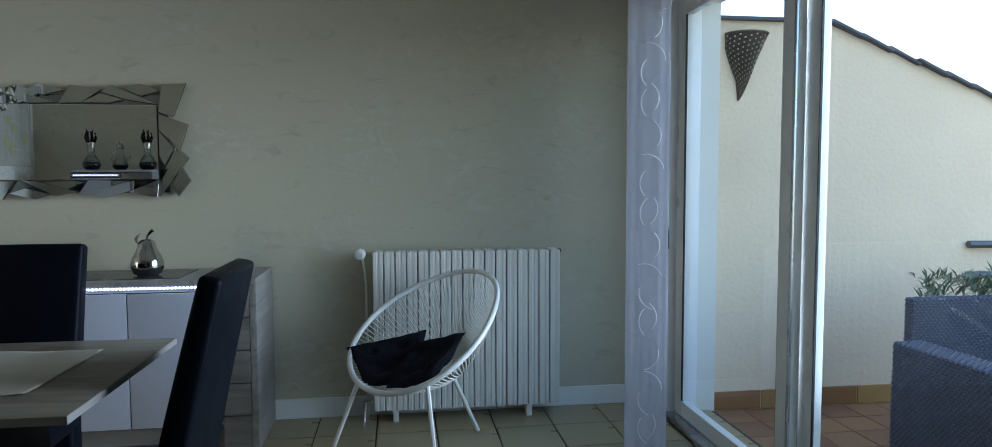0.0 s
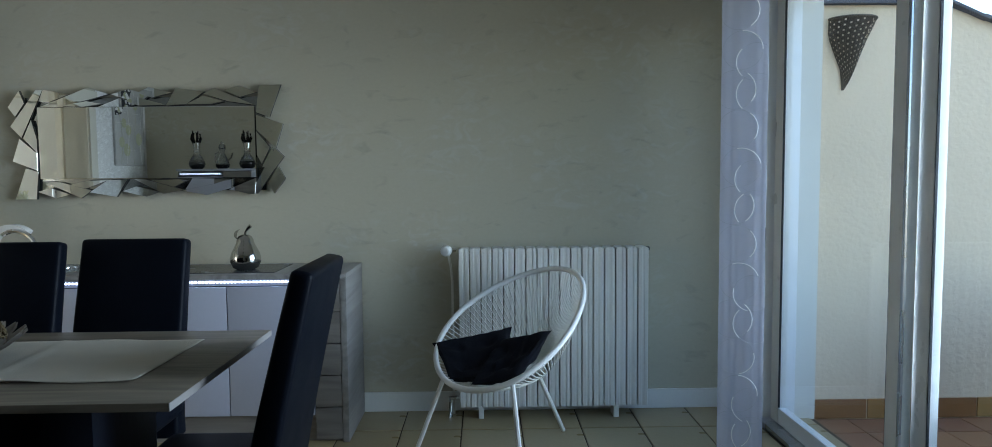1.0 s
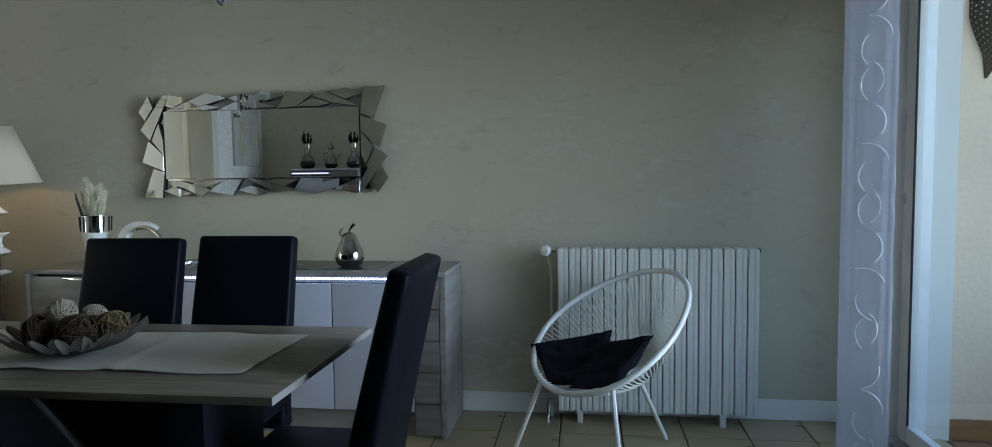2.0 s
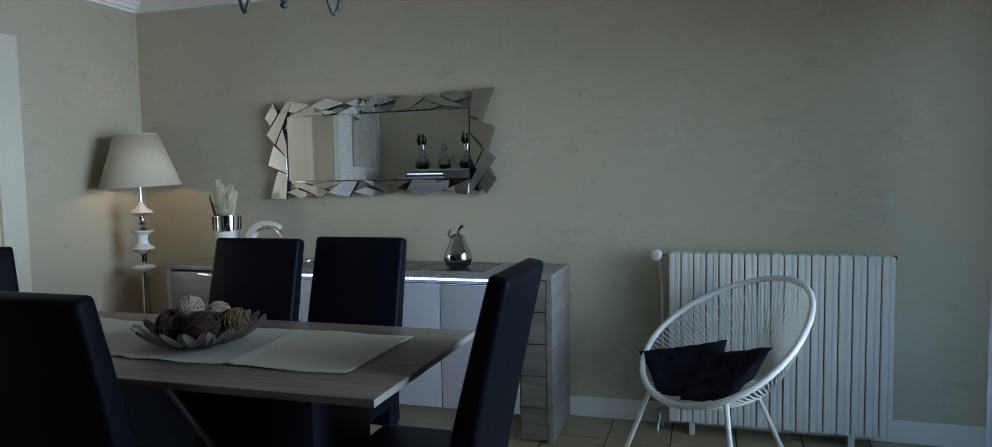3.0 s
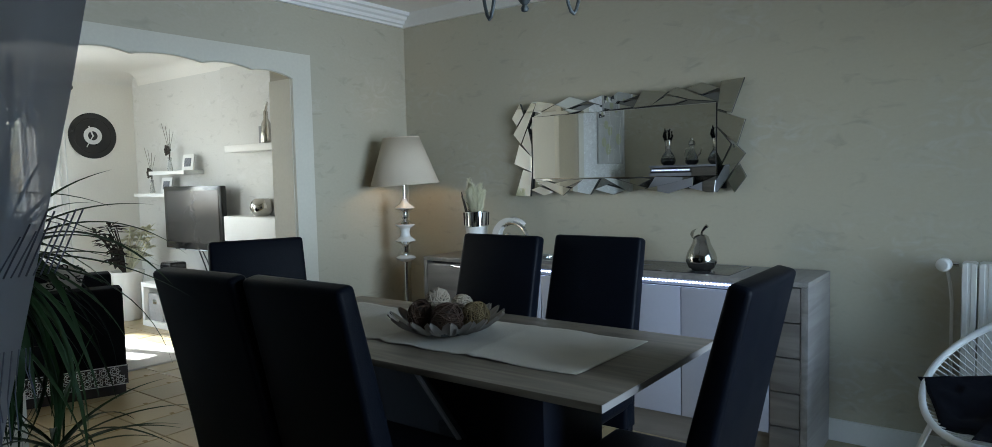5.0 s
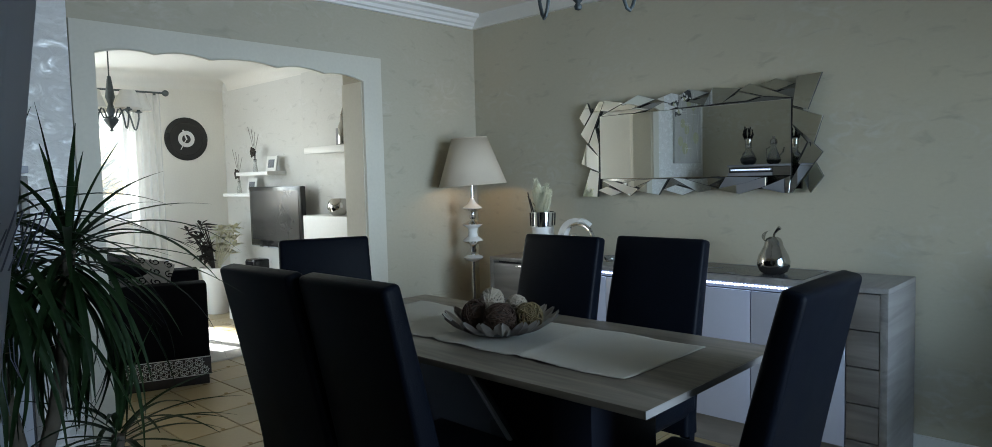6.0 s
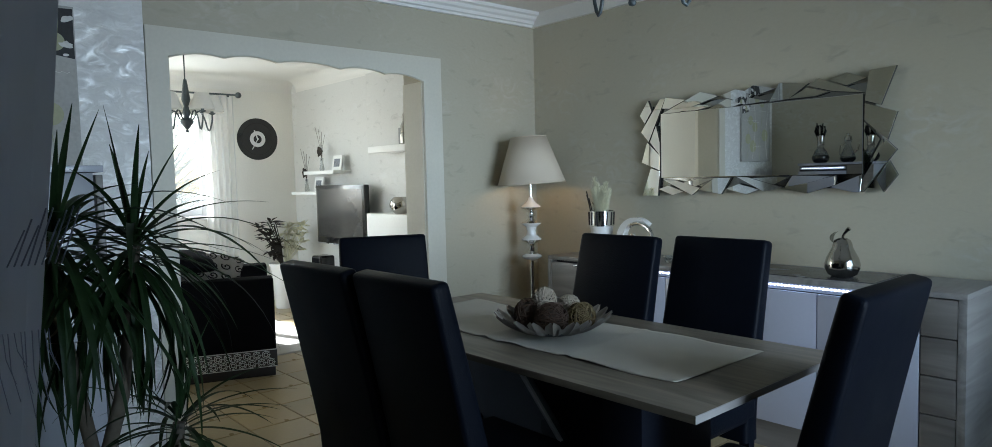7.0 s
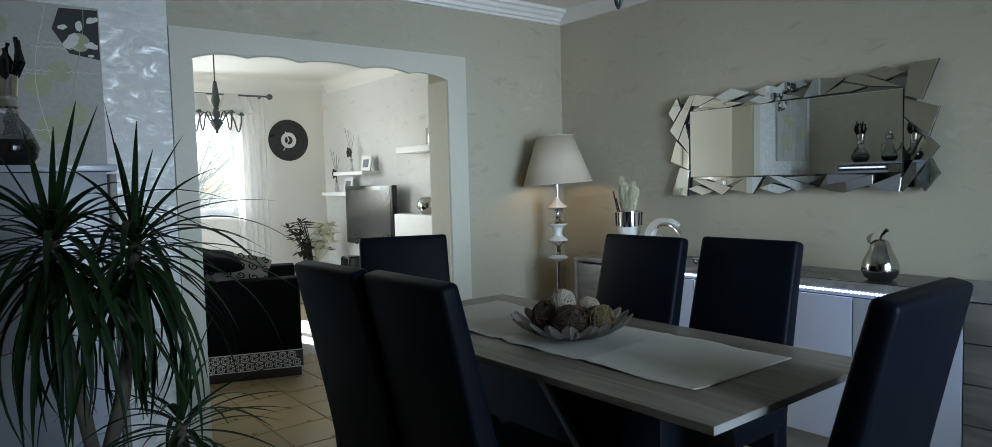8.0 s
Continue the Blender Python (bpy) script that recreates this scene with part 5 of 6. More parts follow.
# ---- dracaena beside the tall cabinet ----
pl = thing("dracaena_plant", "potted dracaena with long drooping dark green leaves", "houseplant", pose(1.87, -3.17, 0))
part("pot", lathe_bm([(0, 0), (0.11, 0), (0.13, 0.02), (0.15, 0.26), (0.158, 0.28), (0.15, 0.285), (0.14, 0.25), (0, 0.24)], 32), POT, pl)
part("soil", lathe_bm([(0, 0.245), (0.138, 0.245), (0.138, 0.252), (0, 0.262)], 24), SOIL, pl)
TRUNKS = [
    [(0.01, 0.03, 0.24), (0.02, 0.02, 0.45), (0.03, 0.0, 0.68), (0.0, -0.025, 0.86), (-0.01, -0.05, 1.05), (0.0, -0.055, 1.19)],
    [(0.03, 0.0, 0.68), (0.03, 0.05, 0.85), (0.02, 0.075, 1.0), (0.01, 0.095, 1.17)],
    [(-0.04, 0.02, 0.24), (-0.02, 0.10, 0.42), (0.02, 0.15, 0.60), (0.02, 0.165, 0.76)],
]
for tr in TRUNKS:
    n = len(tr)
    part("trunk", tube_bm(tr, 0.016, 10, taper=[0.0145 - 0.004 * k / n + 0.002 * (k % 2) for k in range(n)]), BARK, pl)


def leaf_mesh(length, width, droop, tone):
    """A strap leaf along +x that arches over and hangs."""
    bm = bmesh.new()
    rows = []
    x = z = 0.0
    ang = radians(26)
    n = 12
    for k in range(n + 1):
        f = k / n
        ww = width * min(1.0, 0.45 + f * 3.0) * (1 - f ** 2.6) + 0.0006
        fold = ww * 0.35
        rows.append([bm.verts.new((x, -ww, z + fold)), bm.verts.new((x, 0, z)), bm.verts.new((x, ww, z + fold))])
        x += math.cos(ang) * length / n
        z += math.sin(ang) * length / n
        ang = max(ang - droop * (1.35 - 0.7 * f) / n, -1.5)
    for a, b in zip(rows, rows[1:]):
        bm.faces.new((a[0], a[1], b[1], b[0]))
        bm.faces.new((a[1], a[2], b[2], b[1]))
    return mesh_from("leaf", bm, tone)


LEAVES = [leaf_mesh(ln, wd, dr, LEAF) for ln, wd, dr in ((0.37, 0.0080, 1.1), (0.34, 0.0076, 0.7), (0.39, 0.0084, 1.4), (0.29, 0.0072, 0.35), (0.41, 0.0082, 0.9), (0.28, 0.0078, 0.06))]
LEAVES.append(leaf_mesh(0.34, 0.005, 3.2, LEAFDRY))
for (hx, hy, hz), count, size in (((0.0, -0.055, 1.18), 96, 1.0), ((0.01, 0.095, 1.16), 88, 0.95), ((0.02, 0.165, 0.75), 62, 0.80)):
    for k in range(count):
        f = k / count
        lf = new("leaf", rnd.choice((LEAVES[5], LEAVES[5], LEAVES[3])) if f < 0.05 else rnd.choice((LEAVES[0], LEAVES[1], LEAVES[2])) if f < 0.55 else rnd.choice((LEAVES[2], LEAVES[4], LEAVES[4], LEAVES[0])) if f < 0.97 else LEAVES[6])
        lf.parent = pl
        tilt = (-46 + rnd.uniform(-16, 18)) if f < 0.05 else -22 + 112 * f + rnd.uniform(-16, 16)
        s = size * rnd.uniform(0.8, 1.12)
        lf.matrix_local = pose(hx, hy, hz + 0.03 - 0.10 * f, 0, 0, k * 137.5 + rnd.uniform(-12, 12)) @ pose(0.008, 0, 0, 0, tilt, 0) @ Matrix.Diagonal((s, s, s, 1))

# ---- living room ----
SOFA_M = pose(-0.935, -1.565, 0, 0, 0, 160)   # x along the sofa, y across its end
sofa = thing("sofa", "black sofa with white ornamental band round its foot", "sofa", SOFA_M)
part("arm", box_bm(0.02, 0.20, 0.0, 0.92, 0.10, 0.665, 0.02, 3), SOFA, sofa)
part("arm", box_bm(0.87, 1.05, 0.0, 0.92, 0.10, 0.665, 0.02, 3), SOFA, sofa)
part("back", box_bm(0.20, 0.87, 0.70, 0.90, 0.20, 0.78, 0.03, 3), SOFA, sofa)
part("seat", box_bm(0.20, 0.87, 0.02, 0.70, 0.16, 0.44, 0.03, 3), SOFA, sofa)
part("base", box_bm(0.03, 1.04, 0.01, 0.91, 0.0, 0.10, 0.004), SOFAWOOD, sofa)
part("band", box_bm(0.012, 0.022, -0.003, 0.925, 0.065, 0.185, 0.002), SOFAWOOD, sofa)
bm = bmesh.new()
for k in range(15):
    for row in range(2):
        cy, cz = 0.04 + k * 0.060 + 0.030 * row, 0.098 + 0.052 * row
        for rr in (0.024, 0.012):
            tube_bm([(0.0125, cy + rr * math.cos(math.tau * s / 12), cz + rr * math.sin(math.tau * s / 12)) for s in range(12)], 0.0026, 4, bm, True)
        for s in range(8):
            a = math.tau * s / 8
            tube_bm([(0.0125, cy + 0.012 * math.cos(a), cz + 0.012 * math.sin(a)), (0.0125, cy + 0.032 * math.cos(a), cz + 0.032 * math.sin(a))], 0.0020, 4, bm)
for z in (0.068, 0.182):
    tube_bm([(0.0125, 0.0, z), (0.0125, 0.92, z)], 0.003, 4, bm)
part("band_ornament", bm, BAND, sofa, "white ornamental lattice", kind="stuff")


def pillow(name, label, mat, size, thick, m):
    ob = thing(name, label, "cushion", m, group="cushions on the sofa")
    part("cover", cushion_bm(size, thick, False), mat, ob)
    return ob


pillow("sofa_cushion", "black cushion lying on the sofa", SOFA, 0.21, 0.055, SOFA_M @ pose(0.20, 0.58, 0.80, 6, -8, 12))
pp = pillow("sofa_cushion", "grey cushion with dark scroll pattern on the sofa", GREYCLOTH, 0.23, 0.08, SOFA_M @ pose(0.28, 0.40, 0.66, 16, -38, 0))
bm = bmesh.new()
for k in range(5):
    for q in range(4):
        cx, cy = -0.15 + 0.10 * q, -0.18 + 0.09 * k
        tube_bm([(cx + 0.035 * (1 - s / 16) * math.cos(s * 0.6 + k), cy + 0.035 * (1 - s / 16) * math.sin(s * 0.6 + k), 0.002 + 0.08 * max(0.0, (1 - (cx / 0.23) ** 4) * (1 - (cy / 0.23) ** 4)) ** 0.45) for s in range(14)], 0.0045, 4, bm)
part("scroll_pattern", bm, SOFA, pp, kind="stuff")
pillow("sofa_cushion", "grey patterned cushion at the back of the sofa", GREYCLOTH, 0.22, 0.07, SOFA_M @ pose(0.36, 0.76, 0.84, 70, 0, 10))

# television on a wall arm
tv = thing("television", "flat black television on a wall arm, switched off", "television", pose(-2.485, -0.22, 0.695, 0, 0, 0))
part("casing", box_bm(-0.475, 0.475, 0.0, 0.055, 0.0, 0.575, 0.012), TVBLACK, tv)
part("screen", box_bm(-0.435, 0.435, -0.003, 0.004, 0.065, 0.535), SCREEN, tv, "dark grey screen")
part("lower_edge", box_bm(-0.47, 0.47, -0.004, 0.05, -0.006, 0.004, 0.002), ALU, tv)
part("wall_arm", box_bm(-0.05, 0.05, 0.055, 0.20, 0.25, 0.33), TVBLACK, tv)
part("cable", tube_bm([(-0.02, 0.06, 0.0), (-0.03, 0.10, -0.10), (-0.05, 0.15, -0.22)], 0.006, 6), GASKET, tv)
part("cable", tube_bm([(0.03, 0.06, 0.0), (0.04, 0.10, -0.10), (0.03, 0.15, -0.22)], 0.006, 6), GASKET, tv)

bench = thing("tv_bench", "low white television bench with open compartments", "tv bench", pose(0, 0, 0))
part("top", box_bm(-2.98, -1.70, -0.47, -0.02, 0.36, 0.40, 0.003), WHITE, bench)
part("bottom", box_bm(-2.98, -1.70, -0.47, -0.02, 0.0, 0.05, 0.003), WHITE, bench)
for x in (-2.98, -2.36, -1.74):
    part("upright", box_bm(x, x + 0.04, -0.468, -0.02, 0.05, 0.36, 0.003), WHITE, bench)
part("back", box_bm(-2.94, -1.74, -0.035, -0.022, 0.05, 0.36), WHITE, bench)
for x in (-2.92, -2.65, -2.30, -2.03):
    bk = thing("storage_basket", "grey cloth storage basket in the white bench", "basket", pose(x, -0.44, 0.05), group="baskets in the bench")
    part("basket", box_bm(0.0, 0.25, 0.0, 0.35, 0.0, 0.25, 0.012), BASKET, bk)
    part("label_holder", box_bm(0.09, 0.16, -0.005, 0.001, 0.16, 0.20, 0.002), CHROME, bk)
sp = thing("loudspeaker", "small black loudspeaker on the television bench", "loudspeaker", pose(-2.70, -0.30, 0.40))
part("cabinet", box_bm(-0.09, 0.09, -0.08, 0.08, 0.0, 0.185, 0.022, 3), TVBLACK, sp)
part("grille", box_bm(-0.075, 0.075, -0.086, -0.079, 0.02, 0.165, 0.004), SOFA, sp, "dark cloth grille")

# mantel block, floating shelves, side rack
solid("mantel_block", box_bm(-1.95, -1.14, -0.24, 0.0, 0.80, 1.01, 0.008), WHITE, "white roughcast mantel block on the wall", "mantel")
solid("chimney_breast", box_bm(-2.2, -1.0, -0.05, 0.0, 1.01, 2.30, 0.003), WALL_LIVING, "shallow pearl-white chimney breast", "chimney breast")
solid("heater_cover", box_bm(-1.90, -1.2, -0.20, 0.0, 0.0, 0.80, 0.006), WHITE, "white cover under the mantel", "heater cover")


def shelf(x0, x1, z, d, t, label):
    return solid("floating_shelf", box_bm(x0, x1, -d, 0.0, z - t, z, 0.003), WHITE, label, "shelf", "floating shelves")


shelf(-3.26, -2.62, 1.415, 0.20, 0.035, "short white floating shelf with a photo and twig vase")
shelf(-3.57, -2.98, 1.205, 0.20, 0.035, "short white floating shelf with a photo and twig vase")
solid("floating_shelf", box_bm(-1.87, -1.12, -0.25, -0.05, 1.545, 1.60, 0.003), WHITE, "thick white floating shelf with a bottle figure", "shelf", "floating shelves")
rack = thing("side_rack", "white upright rack with small square openings", "rack", pose(0, 0, 0))
part("upright", box_bm(-1.11, -1.075, -0.27, -0.051, 1.01, 2.30, 0.003), WHITE, rack)
part("upright", box_bm(-0.96, -0.925, -0.27, -0.001, 0.0, 2.30, 0.003), WHITE, rack)
for z in (1.25, 1.62, 1.98):
    part("shelf", box_bm(-1.075, -0.96, -0.27, -0.051, z, z + 0.05), WHITE, rack)


def twig_vase(x, z, label):
    v = thing("twig_vase", label, "vase", pose(x, -0.10, z), group="twig vases")
    part("flask", lathe_bm([(0, 0), (0.022, 0), (0.026, 0.02), (0.014, 0.09), (0.018, 0.13), (0, 0.13)], 16), CLEARGLASS, v)
    for k in range(4):
        part("twig", tube_bm([(0, 0, 0.10), (-0.03 + 0.02 * k, 0, 0.25), (-0.12 + 0.07 * k, 0, 0.46 - 0.03 * k)], 0.0018, 5), TWIG, v)
    for k in range(6):
        a = k * 1.05
        bm = bmesh.new()
        bmesh.ops.create_icosphere(bm, subdivisions=1, radius=0.03)
        part("petal", bm, TWIG, v).matrix_local = pose(0.035 * math.cos(a), -0.02, 0.20 + 0.03 * math.sin(a), 0, 30 * k, 0) @ Matrix.Diagonal((1.2, 0.4, 0.5, 1))


twig_vase(-3.04, 1.415, "glass vase with dark twigs and a brown bloom")
twig_vase(-3.40, 1.205, "glass vase with dark twigs and a brown bloom")
for x, z in ((-2.73, 1.415), (-3.14, 1.205)):
    ph = thing("framed_photo", "small white photo frame on a floating shelf", "photo frame", pose(x, -0.10, z, -10, 0, 4), group="photo frames")
    part("frame", box_bm(-0.085, 0.085, -0.008, 0.008, 0.0, 0.15, 0.003), WHITE, ph)
    part("print", box_bm(-0.05, 0.05, -0.0105, -0.0075, 0.035, 0.115), PHOTO, ph)
    part("strut", box_bm(-0.02, 0.02, 0.008, 0.04, 0.0, 0.01), WHITE, ph)
fig = thing("bottle_figure", "silver bottle ornament on the thick white shelf", "ornament", pose(-1.42, -0.15, 1.60))
part("bottle", lathe_bm([(0, 0), (0.04, 0), (0.045, 0.02), (0.038, 0.16), (0.02, 0.20), (0.018, 0.26), (0, 0.265)], 20), SILVERED, fig)
part("stopper", tube_bm([(0, 0, 0.26), (0.01, 0, 0.29), (0.03, 0, 0.335)], 0.010, 8, taper=[0.012, 0.010, 0.005]), SILVERED, fig)
solid("photo_block", box_bm(-1.54, -1.47, -0.14, -0.11, 1.60, 1.75, 0.003), POT, "small grey block frame on the thick shelf", "photo frame")
rb = thing("round_silver_vase", "round silver vase on the mantel block", "vase", pose(-1.57, -0.12, 1.01))
part("body", lathe_bm([(0, 0), (0.05, 0), (0.085, 0.03), (0.098, 0.075), (0.085, 0.12), (0.06, 0.145), (0.055, 0.14), (0.08, 0.1), (0, 0.03)], 28), SILVERED, rb)

# artificial flowers in a tall white floor vase
fv = thing("floor_vase", "tall white floor vase with black and white artificial lilies", "vase", pose(-3.38, -0.40, 0))
part("body", lathe_bm([(0, 0), (0.10, 0), (0.11, 0.02), (0.13, 0.35), (0.155, 0.47), (0.145, 0.47), (0.12, 0.34), (0, 0.32)], 28), CERAMIC, fv)
for k in range(40):
    a, lean2 = rnd.uniform(0, 6.28), rnd.uniform(0.02, 0.13)
    h = rnd.uniform(0.56, 0.93)
    dark = k % 2 == 0
    tip = Vector((lean2 * math.cos(a), lean2 * math.sin(a) - (0.14 if dark else -0.12), h))
    part("stem", tube_bm([(0, 0, 0.35), (tip.x * 0.4, tip.y * 0.4, 0.35 + (h - 0.35) * 0.6), tip], 0.005, 5), TWIG if dark else PALE, fv)
    bm = bmesh.new()
    heart = bm.verts.new(tip)
    face = Vector((rnd.uniform(-0.3, 0.9), rnd.uniform(-0.7, 0.7), rnd.uniform(-0.7, 0.5)))
    for q in range(6):
        b2 = q * math.tau / 6
        d = (Vector((math.cos(b2), math.sin(b2), 0.5)).normalized() + face).normalized()
        sidew = d.cross(Vector((0, 0, 1))).normalized() * 0.022
        p1, p2 = tip + d * 0.055, tip + d * 0.115 - Vector((0, 0, 0.02))
        bm.faces.new([heart] + [bm.verts.new(p) for p in (p1 - sidew, p2, p1 + sidew)])
    bmesh.ops.solidify(bm, geom=bm.faces[:], thickness=0.002)
    part("bloom", bm, TWIG if dark else PALE, fv)

# record clock
ck = thing("record_clock", "wall clock made from a black vinyl record", "clock", pose(-3.897, -0.415, 1.785, 0, 90, 0))
part("disc", lathe_bm([(0, 0), (0.225, 0), (0.225, 0.006), (0, 0.006)], 64), VINYL, ck)
part("groove", lathe_bm([(0.17, 0.006), (0.172, 0.0075), (0.174, 0.006)], 64), SCREEN, ck)
part("label_ring", lathe_bm([(0.045, 0.006), (0.085, 0.006), (0.085, 0.008), (0.045, 0.008), (0.045, 0.006)], 48), BAND, ck, "pale centre label")
part("minute_hand", box_bm(-0.004, 0.004, -0.01, 0.13, 0.011, 0.014), BAND, ck).matrix_local = pose(0, 0, 0, 0, 0, -120)
part("hour_hand", box_bm(-0.007, 0.007, -0.01, 0.10, 0.009, 0.011), BAND, ck).matrix_local = pose(0, 0, 0, 0, 0, 110)

# living room curtain, rod, rug
lc = thing("living_curtain", "white sheer curtain beside the living room window", "curtain", pose(0, 0, 0), group="curtains")
part("voile", curtain_bm((-3.80, -1.02), (-3.80, -0.70), 0.03, 2.22, 5, 0.03, 11), VOILE_LIVING, lc)
lc = thing("living_curtain", "white sheer curtain beside the living room window", "curtain", pose(0, 0, 0), group="curtains")
part("voile", curtain_bm((-3.80, -2.45), (-3.80, -2.1), 0.03, 2.22, 5, 0.03, 12), VOILE_LIVING, lc)
rod = thing("curtain_rod", "slim grey curtain rod with round ends", "curtain rod", pose(0, 0, 0))
part("rod", tube_bm([(-3.80, -2.55, 2.235), (-3.80, -0.66, 2.235)], 0.010, 10), IRON, rod)
bm = bmesh.new()
bmesh.ops.create_uvsphere(bm, u_segments=16, v_segments=10, radius=0.032, matrix=pose(-3.80, -0.64, 2.235))
part("end_ball", bm, IRON, rod)
for y in (-0.75, -2.40):
    part("bracket", box_bm(-3.90, -3.79, y - 0.01, y + 0.01, 2.21, 2.225), IRON, rod)
solid("rug", box_bm(-3.1, -1.46, -2.2, -0.80, -0.002, 0.012, 0.004), RUG, "pale flat rug on the living room tiles", "rug")

# garden tree outside the living room window
tree = thing("garden_tree", "bare twiggy tree outside the window", "tree", pose(-8.5, -0.4, -3.0))
part("trunk", tube_bm([(0, 0, 0), (0.05, 0, 1.5), (0.1, 0.1, 3.0), (0.2, 0.1, 4.0)], 0.12, 10, taper=[0.2, 0.16, 0.12, 0.08]), HEDGE, tree)
bm = bmesh.new()
for k in range(240):
    p = Vector((rnd.uniform(-0.6, 1.0), rnd.uniform(-2.2, 2.4), rnd.uniform(2.4, 6.0)))
    base = Vector((0.15, 0.1, min(4.2, p.z * 0.6 + 0.9)))
    mid = base.lerp(p, 0.5) + Vector((rnd.gauss(0, 0.2), rnd.gauss(0, 0.2), rnd.gauss(0.1, 0.15)))
    tube_bm([base, mid, p], 0.02, 4, bm, taper=[0.010, 0.005, 0.002])
    for s in range(7):
        q = mid.lerp(p, s / 6)
        d = Vector((rnd.gauss(0, 0.25), rnd.gauss(0, 0.3), rnd.gauss(0.05, 0.28)))
        tube_bm([q, q + d * 0.6, q + d + Vector((0, 0, -0.05))], 0.006, 3, bm, taper=[0.004, 0.003, 0.002])
part("branches", bm, HEDGE, tree, kind="stuff")

# ---- terrace ----
GY = -0.10
gable = prism_bm([(5.12, -0.05), (8.6, -0.05), (8.6, 1.08), (5.80, 2.135), (5.12, 2.135)], 1, GY, GY + 0.25)
structure("gable_wall", gable, RENDERW, "off-white roughcast terrace wall with sloping top", "wall")
coping = thing("wall_coping", "row of overlapping slate coping tiles on the terrace wall", "coping", pose(0, 0, 0))
part("flat_coping", box_bm(5.12, 5.83, GY - 0.04, GY + 0.29, 2.135, 2.154, 0.005), ROOFTILE, coping)
slope = math.atan2(2.135 - 1.08, 8.6 - 5.8)
for k in range(16):
    L2 = 0.19
    bm = box_bm(0, L2 + 0.03, -0.045 + 0.006 * (k % 3), 0.30, 0.0, 0.016, 0.005)
    for v in bm.verts:
        v.co.z += 0.012 * math.sin(math.pi * min(1, max(0, v.co.x / L2)))
    part("coping_tile", bm, ROOFTILE, coping).matrix_local = pose(5.81 + k * L2 * math.cos(slope), GY, 2.137 - k * L2 * math.sin(slope), 0, math.degrees(slope) + 3.5 + rnd.uniform(-1.0, 1.0), 0)

wall_light = thing("wicker_wall_light", "brown wicker horn-shaped wall light on the terrace wall", "wall light", pose(5.335, GY, 0))

def horn(f):
    """Left and right edge of the horn at the height f of its length."""
    lo = np.interp(f, (0, 0.1, 0.3, 0.5, 0.76, 1), (-0.060, -0.062, -0.071, -0.101, -0.136, -0.135))
    hi = np.interp(f, (0, 0.12, 0.3, 0.5, 0.7, 1), (-0.054, -0.026, 0.003, 0.027, 0.054, 0.104))
    return float(lo), float(hi)


bm = bmesh.new()
nz, na = 42, 36
rowsv = []
for k in range(nz + 1):
    f = k / nz
    z = 1.70 + 0.36 * f
    lo, hi = horn(f)
    dx, w2 = (lo + hi) / 2, (hi - lo) / 2
    rowsv.append([bm.verts.new((dx + w2 * math.cos(math.pi * s / na), -0.85 * w2 * math.sin(math.pi * s / na) - 0.002, z)) for s in range(na + 1)])
for k, (a, b) in enumerate(zip(rowsv, rowsv[1:])):
    for i in range(na):
        hole = (i + k) % 2 == 0 and k % 3 != 2 if i < 11 else i % 3 == 1 and (k + i // 3) % 3 == 0
        if not hole or k in (0, nz - 1):
            bm.faces.new((a[i], a[i + 1], b[i + 1], b[i]))
bmesh.ops.solidify(bm, geom=bm.faces[:], thickness=0.002)
part("wicker_body", bm, WICKER, wall_light)
bm = bmesh.new()
for s in range(12, na + 1, 3):
    line = []
    for k in range(11):
        lo, hi = horn(k / 10)
        w2 = (hi - lo) / 2 + 0.002
        line.append(((lo + hi) / 2 + w2 * math.cos(math.pi * s / na), -0.85 * w2 * math.sin(math.pi * s / na) - 0.003, 1.70 + 0.036 * k))
    tube_bm(line, 0.0018, 5, bm)
part("cane_ribs", bm, WICKER, wall_light, kind="stuff")
part("rim", tube_bm([(-0.0185 + 0.119 * math.cos(math.pi * s / 12), -0.101 * math.sin(math.pi * s / 12) - 0.004, 2.062) for s in range(13)], 0.006, 6), WICKER, wall_light)


# rattan armchair with a planted trough behind it
def dashes(bm, along, n_len, n_high, place):
    """Short flat cane ends in running bond; place(u, z) gives a face point and its outward normal."""
    for k in range(n_high):
        for s in range(n_len):
            u0 = (s + 0.5 * (k % 2)) / n_len
            u1 = min(1.0, u0 + 0.80 / n_len)
            if u1 <= u0 + 0.1 / n_len:
                continue
            z0, z1 = k / n_high, (k + 0.78) / n_high
            um = (u0 + u1) / 2
            ring = [place(u, z, -0.003) for u, z in ((u0, z0), (u1, z0), (u1, z1), (u0, z1))]
            top = [place(u, z, 0.0022) for u, z in ((um - (um - u0) * 0.6, z0 + (z1 - z0) * 0.12), (um + (u1 - um) * 0.6, z0 + (z1 - z0) * 0.12), (um + (u1 - um) * 0.6, z1 - (z1 - z0) * 0.12), (um - (um - u0) * 0.6, z1 - (z1 - z0) * 0.12))]
            lo, hi = [bm.verts.new(p) for p in ring], [bm.verts.new(p) for p in top]
            bm.faces.new(hi)
            for q in range(4):
                r = (q + 1) % 4
                bm.faces.new((lo[q], lo[r], hi[r], hi[q]))


